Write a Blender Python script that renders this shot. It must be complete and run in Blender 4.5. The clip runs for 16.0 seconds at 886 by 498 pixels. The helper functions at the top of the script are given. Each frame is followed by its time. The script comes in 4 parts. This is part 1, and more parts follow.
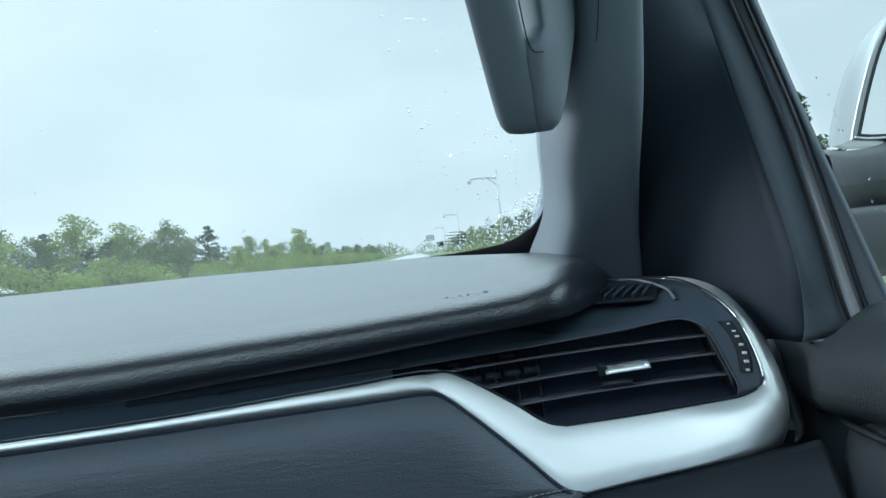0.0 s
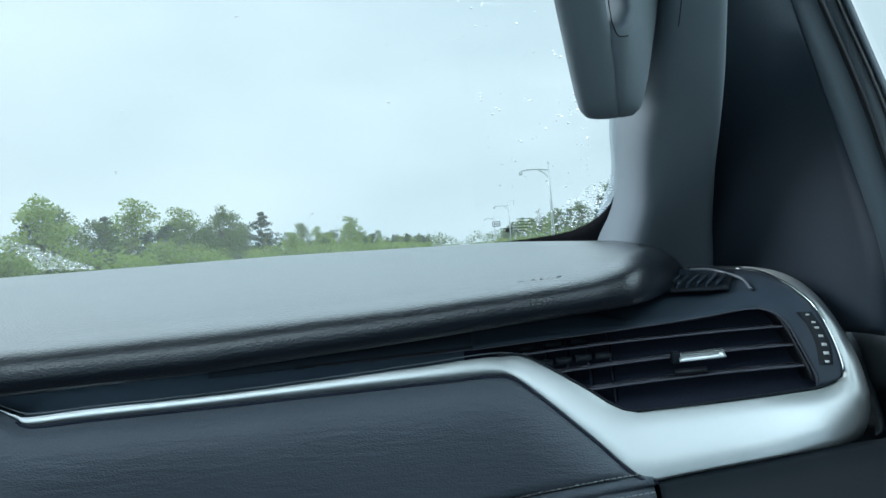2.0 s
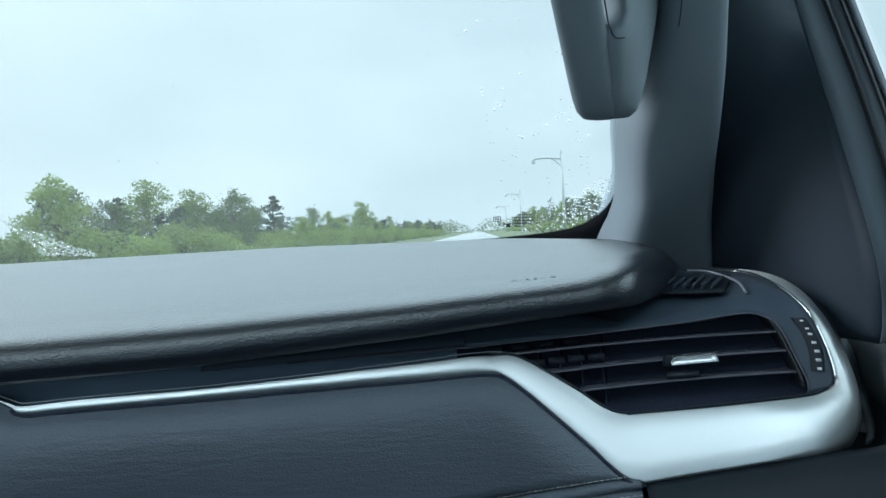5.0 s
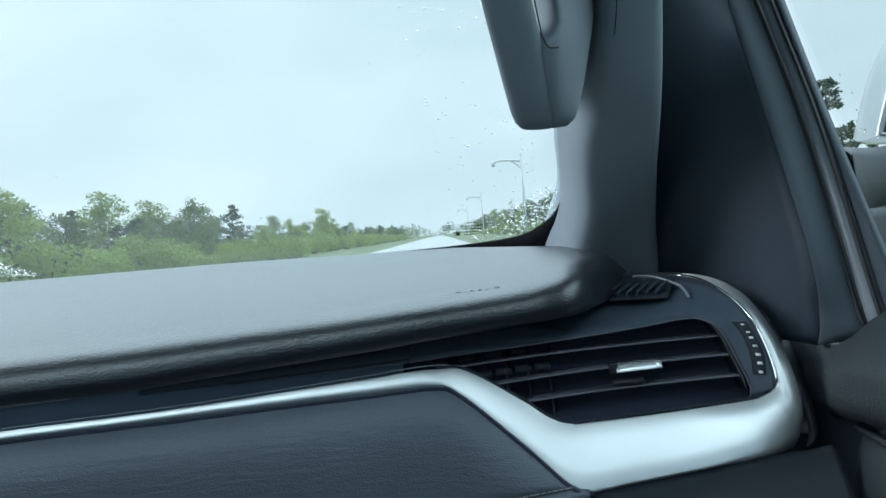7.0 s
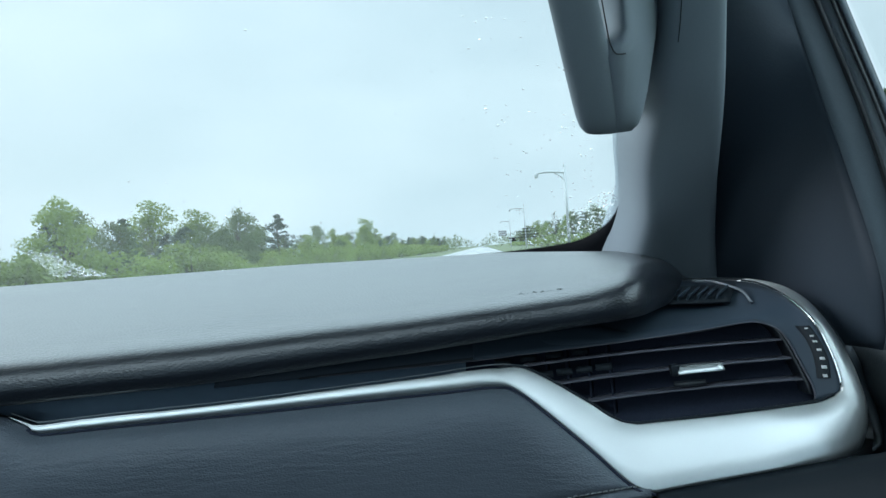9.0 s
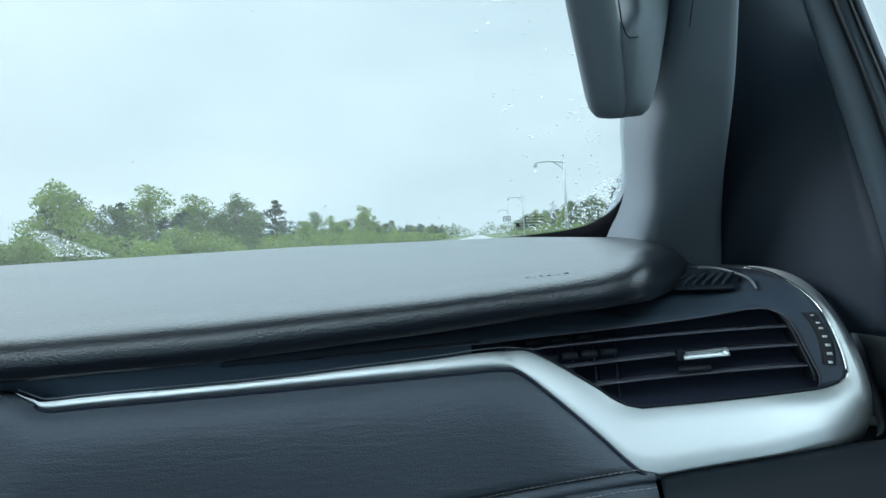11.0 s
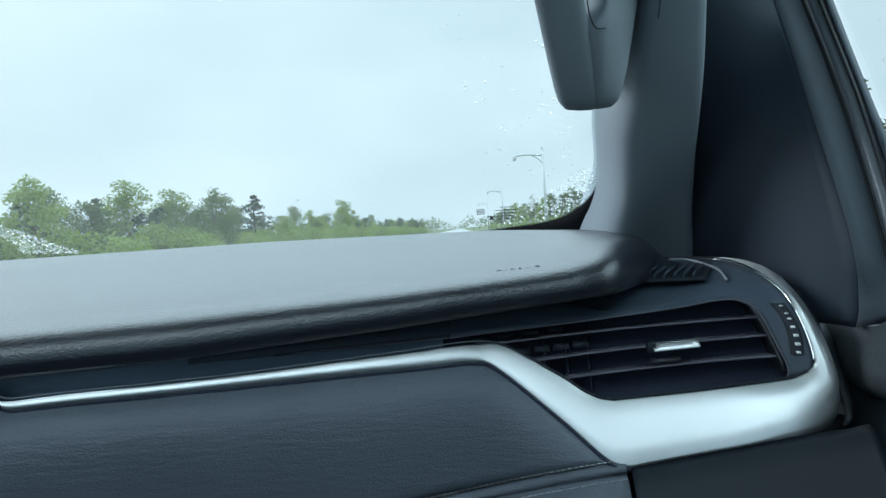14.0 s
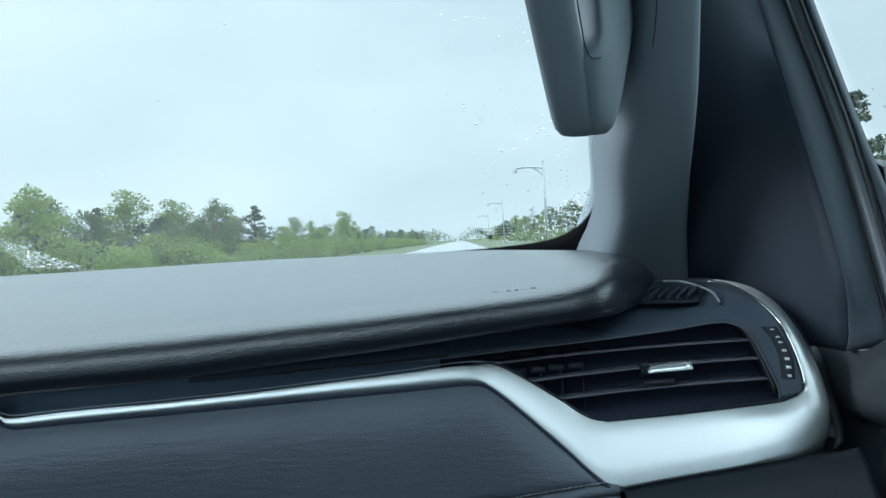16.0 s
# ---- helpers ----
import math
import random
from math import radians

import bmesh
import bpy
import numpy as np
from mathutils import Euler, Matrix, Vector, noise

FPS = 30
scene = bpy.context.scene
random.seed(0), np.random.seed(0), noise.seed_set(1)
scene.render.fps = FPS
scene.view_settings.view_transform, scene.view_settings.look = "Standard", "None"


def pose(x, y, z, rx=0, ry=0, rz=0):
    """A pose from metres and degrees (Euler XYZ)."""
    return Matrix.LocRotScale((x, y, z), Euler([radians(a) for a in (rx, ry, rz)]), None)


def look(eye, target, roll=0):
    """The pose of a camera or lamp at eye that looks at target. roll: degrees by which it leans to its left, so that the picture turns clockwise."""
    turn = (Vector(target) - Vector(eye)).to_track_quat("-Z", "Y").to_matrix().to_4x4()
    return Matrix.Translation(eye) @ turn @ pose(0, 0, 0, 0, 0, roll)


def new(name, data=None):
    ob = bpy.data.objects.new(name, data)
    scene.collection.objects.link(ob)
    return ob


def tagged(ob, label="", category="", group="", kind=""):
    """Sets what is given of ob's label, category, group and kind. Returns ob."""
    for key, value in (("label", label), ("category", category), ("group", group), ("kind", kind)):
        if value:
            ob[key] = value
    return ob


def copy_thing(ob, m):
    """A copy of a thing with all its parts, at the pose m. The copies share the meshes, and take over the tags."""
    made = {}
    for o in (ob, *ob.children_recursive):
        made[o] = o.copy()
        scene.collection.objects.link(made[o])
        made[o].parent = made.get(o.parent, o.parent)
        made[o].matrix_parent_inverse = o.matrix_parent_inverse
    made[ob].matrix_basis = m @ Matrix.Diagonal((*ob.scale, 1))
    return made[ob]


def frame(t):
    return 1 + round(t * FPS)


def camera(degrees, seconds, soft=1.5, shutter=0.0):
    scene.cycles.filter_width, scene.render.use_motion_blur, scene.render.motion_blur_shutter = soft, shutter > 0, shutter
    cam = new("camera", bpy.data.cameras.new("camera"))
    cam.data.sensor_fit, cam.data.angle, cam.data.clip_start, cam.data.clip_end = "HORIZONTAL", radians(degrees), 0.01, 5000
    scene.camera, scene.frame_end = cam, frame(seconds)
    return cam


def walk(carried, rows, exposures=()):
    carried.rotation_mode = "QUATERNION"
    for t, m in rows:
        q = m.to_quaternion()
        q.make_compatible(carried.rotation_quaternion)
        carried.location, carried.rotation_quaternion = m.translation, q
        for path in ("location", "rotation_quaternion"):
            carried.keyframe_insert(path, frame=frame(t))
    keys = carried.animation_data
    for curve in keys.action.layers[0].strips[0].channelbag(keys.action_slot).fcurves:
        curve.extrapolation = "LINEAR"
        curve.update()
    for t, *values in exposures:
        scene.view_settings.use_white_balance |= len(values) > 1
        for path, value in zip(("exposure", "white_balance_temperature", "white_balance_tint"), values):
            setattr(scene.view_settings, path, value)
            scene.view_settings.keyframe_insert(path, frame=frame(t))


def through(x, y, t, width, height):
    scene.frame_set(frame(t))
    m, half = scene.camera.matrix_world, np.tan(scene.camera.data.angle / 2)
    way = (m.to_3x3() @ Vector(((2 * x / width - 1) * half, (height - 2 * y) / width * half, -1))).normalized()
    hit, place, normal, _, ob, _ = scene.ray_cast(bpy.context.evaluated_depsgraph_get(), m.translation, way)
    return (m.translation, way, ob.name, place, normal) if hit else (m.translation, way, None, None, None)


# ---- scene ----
cam = camera(59.1, 16.0)
PATH = [
    (0, (0.009, -0.019, 1.5), (-0.006, 1.981, 1.502), -5.8),
    (0.5, (0.005, -0.022, 1.5), (-0.038, 1.977, 1.467), -5.4),
    (1, (0.008, -0.031, 1.508), (-0.072, 1.968, 1.489), -5.3),
    (1.5, (-0.008, -0.024, 1.499), (-0.121, 1.973, 1.464), -5.1),
    (2, (-0.016, -0.028, 1.495), (-0.159, 1.967, 1.484), -4.5),
    (2.5, (0.007, -0.032, 1.513), (-0.162, 1.96, 1.532), -3.8),
    (3, (-0.002, -0.03, 1.506), (-0.187, 1.962, 1.512), -3.7),
    (3.5, (-0.018, -0.028, 1.492), (-0.21, 1.963, 1.477), -3.4),
    (4, (-0.001, -0.021, 1.498), (-0.186, 1.97, 1.464), -3.0),
    (4.2, (0.003, -0.023, 1.501), (-0.18, 1.969, 1.468), -3.1),
    (6.3, (-0.004, -0.029, 1.508), (-0.149, 1.964, 1.447), -4.1),
    (6.5, (0.005, -0.037, 1.512), (-0.126, 1.958, 1.501), -4.3),
    (7, (0.02, -0.016, 1.511), (-0.057, 1.982, 1.473), -4.9),
    (7.5, (0.007, -0.026, 1.504), (-0.054, 1.972, 1.445), -4.0),
    (8, (0.019, -0.032, 1.514), (-0.086, 1.965, 1.489), -4.7),
    (8.5, (0.017, -0.036, 1.513), (-0.107, 1.96, 1.556), -4.9),
    (8.7, (0.002, -0.038, 1.505), (-0.179, 1.953, 1.522), -4.4),
    (10.8, (-0.008, -0.035, 1.501), (-0.168, 1.958, 1.467), -3.6),
    (11, (-0.011, -0.039, 1.499), (-0.189, 1.953, 1.467), -3.6),
    (11.5, (-0.013, -0.045, 1.494), (-0.205, 1.945, 1.437), -3.7),
    (12, (-0.01, -0.036, 1.498), (-0.198, 1.954, 1.426), -4.1),
    (12.5, (0.009, -0.043, 1.511), (-0.164, 1.948, 1.451), -4.8),
    (13, (0.0, -0.043, 1.501), (-0.144, 1.952, 1.47), -5.1),
    (13.5, (0.013, -0.037, 1.506), (-0.124, 1.959, 1.479), -4.7),
    (14, (-0.002, -0.033, 1.498), (-0.13, 1.962, 1.447), -4.0),
    (14.5, (-0.01, -0.041, 1.498), (-0.139, 1.954, 1.454), -3.4),
    (15, (-0.011, -0.034, 1.498), (-0.131, 1.962, 1.438), -3.0),
    (15.5, (-0.009, -0.035, 1.496), (-0.133, 1.961, 1.453), -3.1),
    (16, (0.002, -0.046, 1.508), (-0.125, 1.95, 1.487), -3.6),
]
walk(cam, [(t, look(eye, target, roll)) for t, eye, target, roll in PATH], [(0.0, 0.14, 5940.0, 9.0), (16.0, 0.14, 5940.0, 9.0)])

# ---- world and light ----
sky_world = bpy.data.worlds.new("overcast_sky")
scene.world = sky_world
sky_world.use_nodes = True
wn, wl = sky_world.node_tree.nodes, sky_world.node_tree.links
wn.clear()
w_out = wn.new("ShaderNodeOutputWorld")
w_bg = wn.new("ShaderNodeBackground")
w_bg.inputs["Strength"].default_value = 0.1
w_sky = wn.new("ShaderNodeTexSky")
w_sky.sky_type = "NISHITA"
w_sky.sun_disc = False
w_sky.sun_elevation, w_sky.sun_rotation = radians(28), radians(-72)
w_sky.air_density, w_sky.dust_density = 1.5, 5.0
w_co = wn.new("ShaderNodeTexCoord")
w_map = wn.new("ShaderNodeMapping")
w_map.inputs["Scale"].default_value = (1.6, 1.6, 5.0)
w_noise = wn.new("ShaderNodeTexNoise")
w_noise.inputs["Scale"].default_value = 1.7
w_noise.inputs["Detail"].default_value = 5.0
w_ramp = wn.new("ShaderNodeValToRGB")
w_ramp.color_ramp.elements[0].position, w_ramp.color_ramp.elements[1].position = 0.3, 0.72
w_ramp.color_ramp.elements[0].color = (6.1, 7.55, 7.95, 1)
w_ramp.color_ramp.elements[1].color = (7.7, 9.1, 9.35, 1)
w_mix = wn.new("ShaderNodeMix")
w_mix.data_type = "RGBA"
w_mix.inputs["Factor"].default_value = 0.93
wl.new(w_co.outputs["Generated"], w_map.inputs["Vector"])
wl.new(w_map.outputs["Vector"], w_noise.inputs["Vector"])
wl.new(w_noise.outputs["Fac"], w_ramp.inputs["Fac"])
wl.new(w_sky.outputs["Color"], w_mix.inputs["A"])
wl.new(w_ramp.outputs["Color"], w_mix.inputs["B"])
# an overcast sky is brighter overhead than near the horizon
w_xyz = wn.new("ShaderNodeSeparateXYZ")
w_rise = wn.new("ShaderNodeMapRange")
w_rise.interpolation_type = "SMOOTHSTEP"
w_rise.inputs["From Min"].default_value, w_rise.inputs["From Max"].default_value = 0.3, 0.58
w_rise.inputs["To Min"].default_value, w_rise.inputs["To Max"].default_value = 1.0, 3.1
w_scale = wn.new("ShaderNodeVectorMath")
w_scale.operation = "SCALE"
wl.new(w_co.outputs["Generated"], w_xyz.inputs["Vector"])
wl.new(w_xyz.outputs["Z"], w_rise.inputs["Value"])
wl.new(w_mix.outputs["Result"], w_scale.inputs[0])
wl.new(w_rise.outputs["Result"], w_scale.inputs["Scale"])
wl.new(w_scale.outputs["Vector"], w_bg.inputs["Color"])
wl.new(w_bg.outputs["Background"], w_out.inputs["Surface"])

sun = new("sun", bpy.data.lights.new("sun", "SUN"))
sun.data.energy, sun.data.angle, sun.data.color = 1.5, radians(25), (0.97, 0.99, 1.0)
sun.matrix_world = look((-75, 25, 42), (0, 0, 0))


def fill_lamp(name, at, toward, wide, high, watts):
    """An added lamp behind the eye that fills the cabin as sky light would."""
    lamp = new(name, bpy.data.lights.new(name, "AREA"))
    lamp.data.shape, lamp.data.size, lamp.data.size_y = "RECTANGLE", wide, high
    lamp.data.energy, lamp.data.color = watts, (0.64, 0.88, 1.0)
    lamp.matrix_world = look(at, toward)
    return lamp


# added fill in the invented roof opening, to brighten trim and lid
fill_lamp("roof_fill", (-0.3, -0.08, 1.99), (-0.3, -0.079, 0.0), 0.86, 0.65, 0.3)
fill_lamp("far_window_light", (-1.24, -0.1, 1.67), (0.0, -0.1, 1.6), 1.7, 0.5, 0.2)
# added fill in front of the closed rear wall, which has no window
fill_lamp("rear_fill", (-0.42, -1.75, 1.68), (-0.3, 0.8, 1.45), 1.5, 0.72, 3.4)


# ---- materials ----
def material(name, colour, rough=0.5, metal=0.0, vary=0.15, grain=0.0, grain_size=0.002, stain_size=0.2, coat=0.0, spec=0.5, cells=False, by_object=0.0, by_island=0.0, crease=0.0, coat_ior=1.5, through=0.0):
    """A surface with broad stains, fine variation and relief, at sizes in metres."""
    m = bpy.data.materials.new(name)
    m.use_nodes = True
    n, l = m.node_tree.nodes, m.node_tree.links
    b = n["Principled BSDF"]
    b.inputs["Roughness"].default_value = rough
    b.inputs["Metallic"].default_value = metal
    b.inputs["Coat Weight"].default_value = coat
    b.inputs["Coat Roughness"].default_value = 0.32 if cells else 0.05
    b.inputs["Coat IOR"].default_value = coat_ior
    b.inputs["Specular IOR Level"].default_value = spec
    co = n.new("ShaderNodeTexCoord")
    big = n.new("ShaderNodeTexNoise")
    big.inputs["Scale"].default_value = 1.0 / stain_size
    big.inputs["Detail"].default_value = 4.0
    fine = n.new("ShaderNodeTexNoise")
    fine.inputs["Scale"].default_value = 1.0 / grain_size
    fine.inputs["Detail"].default_value = 3.0
    l.new(co.outputs["Object"], big.inputs["Vector"])
    l.new(co.outputs["Object"], fine.inputs["Vector"])
    both = n.new("ShaderNodeMath")
    both.operation = "MULTIPLY_ADD"
    both.inputs[1].default_value = 0.5
    half = n.new("ShaderNodeMath")
    half.operation = "MULTIPLY"
    half.inputs[1].default_value = 0.5
    l.new(fine.outputs["Fac"], half.inputs[0])
    l.new(big.outputs["Fac"], both.inputs[0])
    l.new(half.outputs[0], both.inputs[2])
    last = both.outputs[0]
    for amount, kind in ((by_object, "ShaderNodeObjectInfo"), (by_island, "ShaderNodeNewGeometry")):
        if amount:
            src = n.new(kind)
            add = n.new("ShaderNodeMath")
            add.operation = "MULTIPLY_ADD"
            add.inputs[1].default_value = amount
            l.new(src.outputs["Random" if kind.endswith("Info") else "Random Per Island"], add.inputs[0])
            l.new(last, add.inputs[2])
            last = add.outputs[0]
    ramp = n.new("ShaderNodeMapRange")
    ramp.inputs["From Min"].default_value, ramp.inputs["From Max"].default_value = 0.25, 0.75 + by_object + by_island
    ramp.inputs["To Min"].default_value, ramp.inputs["To Max"].default_value = 1 - vary, 1 + vary
    ramp.clamp = False
    l.new(last, ramp.inputs["Value"])
    mul = n.new("ShaderNodeVectorMath")
    mul.operation = "SCALE"
    mul.inputs[0].default_value = colour
    l.new(ramp.outputs["Result"], mul.inputs["Scale"])
    l.new(mul.outputs["Vector"], b.inputs["Base Color"])
    if through:
        lit = n.new("ShaderNodeBsdfTranslucent")
        l.new(mul.outputs["Vector"], lit.inputs["Color"])
        both_sides = n.new("ShaderNodeMixShader")
        both_sides.inputs["Fac"].default_value = through
        l.new(b.outputs["BSDF"], both_sides.inputs[1])
        l.new(lit.outputs["BSDF"], both_sides.inputs[2])
        l.new(both_sides.outputs["Shader"], n["Material Output"].inputs["Surface"])
    rr = n.new("ShaderNodeMapRange")
    rr.inputs["To Min"].default_value, rr.inputs["To Max"].default_value = max(rough - 0.06, 0.02), min(rough + 0.06, 1)
    l.new(big.outputs["Fac"], rr.inputs["Value"])
    l.new(rr.outputs["Result"], b.inputs["Roughness"])
    if grain:
        bump = n.new("ShaderNodeBump")
        bump.inputs["Strength"].default_value = grain
        bump.inputs["Distance"].default_value = grain_size * (1.5 if cells else 0.4)
        if cells:
            vor = n.new("ShaderNodeTexVoronoi")
            vor.feature = "SMOOTH_F1"
            vor.inputs["Smoothness"].default_value = 0.35
            vor.inputs["Scale"].default_value = 1.0 / grain_size
            soft = n.new("ShaderNodeTexNoise")
            soft.inputs["Scale"].default_value = 0.35 / grain_size
            warp = n.new("ShaderNodeVectorMath")
            warp.operation = "MULTIPLY_ADD"
            warp.inputs[1].default_value = (grain_size * 2.0, grain_size * 1.2, grain_size * 1.2)
            longer = n.new("ShaderNodeMapping")
            longer.inputs["Scale"].default_value = (0.55, 1.0, 1.0)
            l.new(co.outputs["Object"], soft.inputs["Vector"])
            l.new(soft.outputs["Color"], warp.inputs[0])
            l.new(co.outputs["Object"], warp.inputs[2])
            l.new(warp.outputs["Vector"], longer.inputs["Vector"])
            l.new(longer.outputs["Vector"], vor.inputs["Vector"])
            high = n.new("ShaderNodeMath")
            high.operation = "MULTIPLY"
            high.inputs[1].default_value = -0.5
            l.new(vor.outputs["Distance"], high.inputs[0])
            top = high.outputs[0]
            if crease:
                sq = n.new("ShaderNodeMapping")
                sq.inputs["Scale"].default_value = (35, 35, 190)
                wr = n.new("ShaderNodeTexNoise")
                wr.inputs["Scale"].default_value = 1.0
                wr.inputs["Detail"].default_value = 3.0
                l.new(co.outputs["Object"], sq.inputs["Vector"])
                l.new(sq.outputs["Vector"], wr.inputs["Vector"])
                plus = n.new("ShaderNodeMath")
                plus.operation = "MULTIPLY_ADD"
                plus.inputs[1].default_value = crease
                l.new(wr.outputs["Fac"], plus.inputs[0])
                l.new(top, plus.inputs[2])
                top = plus.outputs[0]
            l.new(top, bump.inputs["Height"])
            if coat:
                faint = n.new("ShaderNodeBump")
                faint.inputs["Strength"].default_value = grain * 0.4
                faint.inputs["Distance"].default_value = grain_size * 1.5
                l.new(top, faint.inputs["Height"])
                l.new(faint.outputs["Normal"], b.inputs["Coat Normal"])
        else:
            l.new(fine.outputs["Fac"], bump.inputs["Height"])
        l.new(bump.outputs["Normal"], b.inputs["Normal"])
    return m


def clear_glass(name, tint=(0.93, 0.97, 0.96), gloss=0.0, haze_share=0.0):
    """A thin clear pane: what is behind shows straight through, with a gloss that grows at grazing angles."""
    m = bpy.data.materials.new(name)
    m.use_nodes = True
    n, l = m.node_tree.nodes, m.node_tree.links
    n.clear()
    out = n.new("ShaderNodeOutputMaterial")
    tr = n.new("ShaderNodeBsdfTransparent")
    tr.inputs["Color"].default_value = (*tint, 1)
    gl = n.new("ShaderNodeBsdfGlossy")
    gl.inputs["Roughness"].default_value = gloss
    lw = n.new("ShaderNodeLayerWeight")
    lw.inputs["Blend"].default_value = 0.5
    five = n.new("ShaderNodeMath")
    five.operation = "POWER"
    five.inputs[1].default_value = 5.0
    fr = n.new("ShaderNodeMath")
    fr.operation = "MULTIPLY_ADD"
    fr.inputs[1].default_value, fr.inputs[2].default_value = 0.9, 0.04
    l.new(lw.outputs["Facing"], five.inputs[0])
    l.new(five.outputs[0], fr.inputs[0])
    mix = n.new("ShaderNodeMixShader")
    l.new(fr.outputs[0], mix.inputs["Fac"])
    l.new(tr.outputs["BSDF"], mix.inputs[1])
    l.new(gl.outputs["BSDF"], mix.inputs[2])
    # translucent share of the wet pane, added as haze that lightens the view
    wet = n.new("ShaderNodeBsdfTranslucent")
    wet.inputs["Color"].default_value = (0.9, 0.95, 0.95, 1)
    add = n.new("ShaderNodeMixShader")
    add.inputs["Fac"].default_value = haze_share
    l.new(mix.outputs["Shader"], add.inputs[1])
    l.new(wet.outputs["BSDF"], add.inputs[2])
    l.new(add.outputs["Shader"] if haze_share else mix.outputs["Shader"], out.inputs["Surface"])
    return m


def water_glass(name):
    m = bpy.data.materials.new(name)
    m.use_nodes = True
    n, l = m.node_tree.nodes, m.node_tree.links
    n.clear()
    out = n.new("ShaderNodeOutputMaterial")
    gl = n.new("ShaderNodeBsdfGlass")
    gl.inputs["IOR"].default_value = 1.33
    gl.inputs["Roughness"].default_value = 0.02
    l.new(gl.outputs["BSDF"], out.inputs["Surface"])
    return m


PAD = material("grained_black_vinyl", (0.012, 0.017, 0.025), 0.5, vary=0.12, grain=0.6, grain_size=0.0017, cells=True, spec=0.12, coat=1.0, coat_ior=1.76)
SURROUND = material("dark_vent_surround_plastic", (0.05, 0.068, 0.092), 0.5, vary=0.12, grain=0.1, grain_size=0.001, spec=0.3)
RECESS = material("navy_black_recess_plastic", (0.16, 0.22, 0.3), 0.6, vary=0.15, grain=0.1, grain_size=0.001, spec=0.3)
LEATHER = material("black_leather", (0.112, 0.132, 0.158), 0.42, vary=0.2, grain=0.45, grain_size=0.0013, cells=True, spec=0.4, crease=1.6)
SILVER = material("satin_silver_trim", (0.82, 0.855, 0.85), 0.42, metal=0.8, vary=0.03, grain=0.05, grain_size=0.0008, stain_size=0.4)
TABMETAL = material("bright_tab_plating", (0.92, 0.95, 0.95), 0.28, metal=0.7, vary=0.02, stain_size=0.3)
CHROME = material("polished_chrome", (0.82, 0.84, 0.85), 0.1, metal=1.0, vary=0.02, stain_size=0.3)
BLACK = material("black_plastic", (0.018, 0.024, 0.031), 0.5, spec=0.25, vary=0.2, grain=0.1, grain_size=0.001)
BEZEL = material("dark_grey_plastic", (0.028, 0.033, 0.04), 0.4, vary=0.12, grain=0.1, grain_size=0.001)
VOID = material("unlit_duct_black", (0.034, 0.04, 0.062), 0.9, vary=0.2, spec=0.1)
SLAT = material("slat_plastic", (0.10, 0.10, 0.125), 0.4, vary=0.12, grain=0.1, grain_size=0.001)
PILLAR = material("grey_textured_pillar_plastic", (0.26, 0.305, 0.345), 0.62, vary=0.08, grain=0.25, grain_size=0.0012, stain_size=0.15)
ROLLED = material("padded_door_vinyl", (0.0248, 0.0329, 0.0384), 0.55, vary=0.12, grain=0.3, grain_size=0.0018, cells=True)
FRAME = material("dark_frame_plastic", (0.08, 0.098, 0.115), 0.6, vary=0.15, grain=0.3, grain_size=0.0014, spec=0.2)
DOORGREY = material("charcoal_door_plastic", (0.028, 0.037, 0.044), 0.6, vary=0.15, grain=0.3, grain_size=0.0014)
CHANNEL = material("charcoal_channel_trim", (0.032, 0.044, 0.06), 0.62, vary=0.12, grain=0.2, grain_size=0.002, spec=0.3)
RUBBER = material("black_rubber", (0.018, 0.021, 0.025), 0.55, vary=0.2, grain=0.2, grain_size=0.002)
SEAL = material("grey_seal_strip", (0.2, 0.225, 0.25), 0.35, vary=0.1, grain=0.1, grain_size=0.002)
HEADLINER = material("grey_headliner_cloth", (0.32, 0.32, 0.31), 0.95, vary=0.06, grain=0.3, grain_size=0.002)
CLOTHBLACK = material("black_carpet", (0.02, 0.02, 0.022), 0.95, vary=0.2, grain=0.4, grain_size=0.003)
FRIT = material("black_ceramic_band", (0.006, 0.007, 0.01), 0.7, vary=0.1, spec=0.08)
PRINT = material("black_print", (0.01, 0.01, 0.012), 0.5, vary=0.05)
WHITEPRINT = material("white_print", (0.75, 0.76, 0.76), 0.5, vary=0.05)
THREAD = material("grey_thread", (0.42, 0.45, 0.46), 0.8, vary=0.2, grain_size=0.001)
PAINT = material("silver_car_paint", (0.36, 0.39, 0.4), 0.3, metal=0.4, vary=0.04, coat=0.6)
MIRROR = material("mirror_glass", (0.85, 0.88, 0.88), 0.02, metal=1.0, vary=0.01)
GLASS = clear_glass("windscreen_glass", haze_share=0.05)
SIDEGLASS = clear_glass("side_glass", (0.93, 0.97, 0.96))
WATER = water_glass("rain_water")
GRASS = material("verge_grass", (0.085, 0.11, 0.045), 0.9, vary=0.4, grain=0.3, grain_size=0.15, stain_size=4.0)
ASPHALT = material("wet_concrete_road", (0.33, 0.33, 0.33), 0.22, vary=0.2, grain=0.1, grain_size=0.02, stain_size=3.0, spec=0.7)
LINE = material("white_road_paint", (0.7, 0.7, 0.68), 0.4, vary=0.1, stain_size=0.5)
BARK = material("grey_brown_bark", (0.09, 0.075, 0.06), 0.95, vary=0.35, grain=0.5, grain_size=0.04, stain_size=0.6)
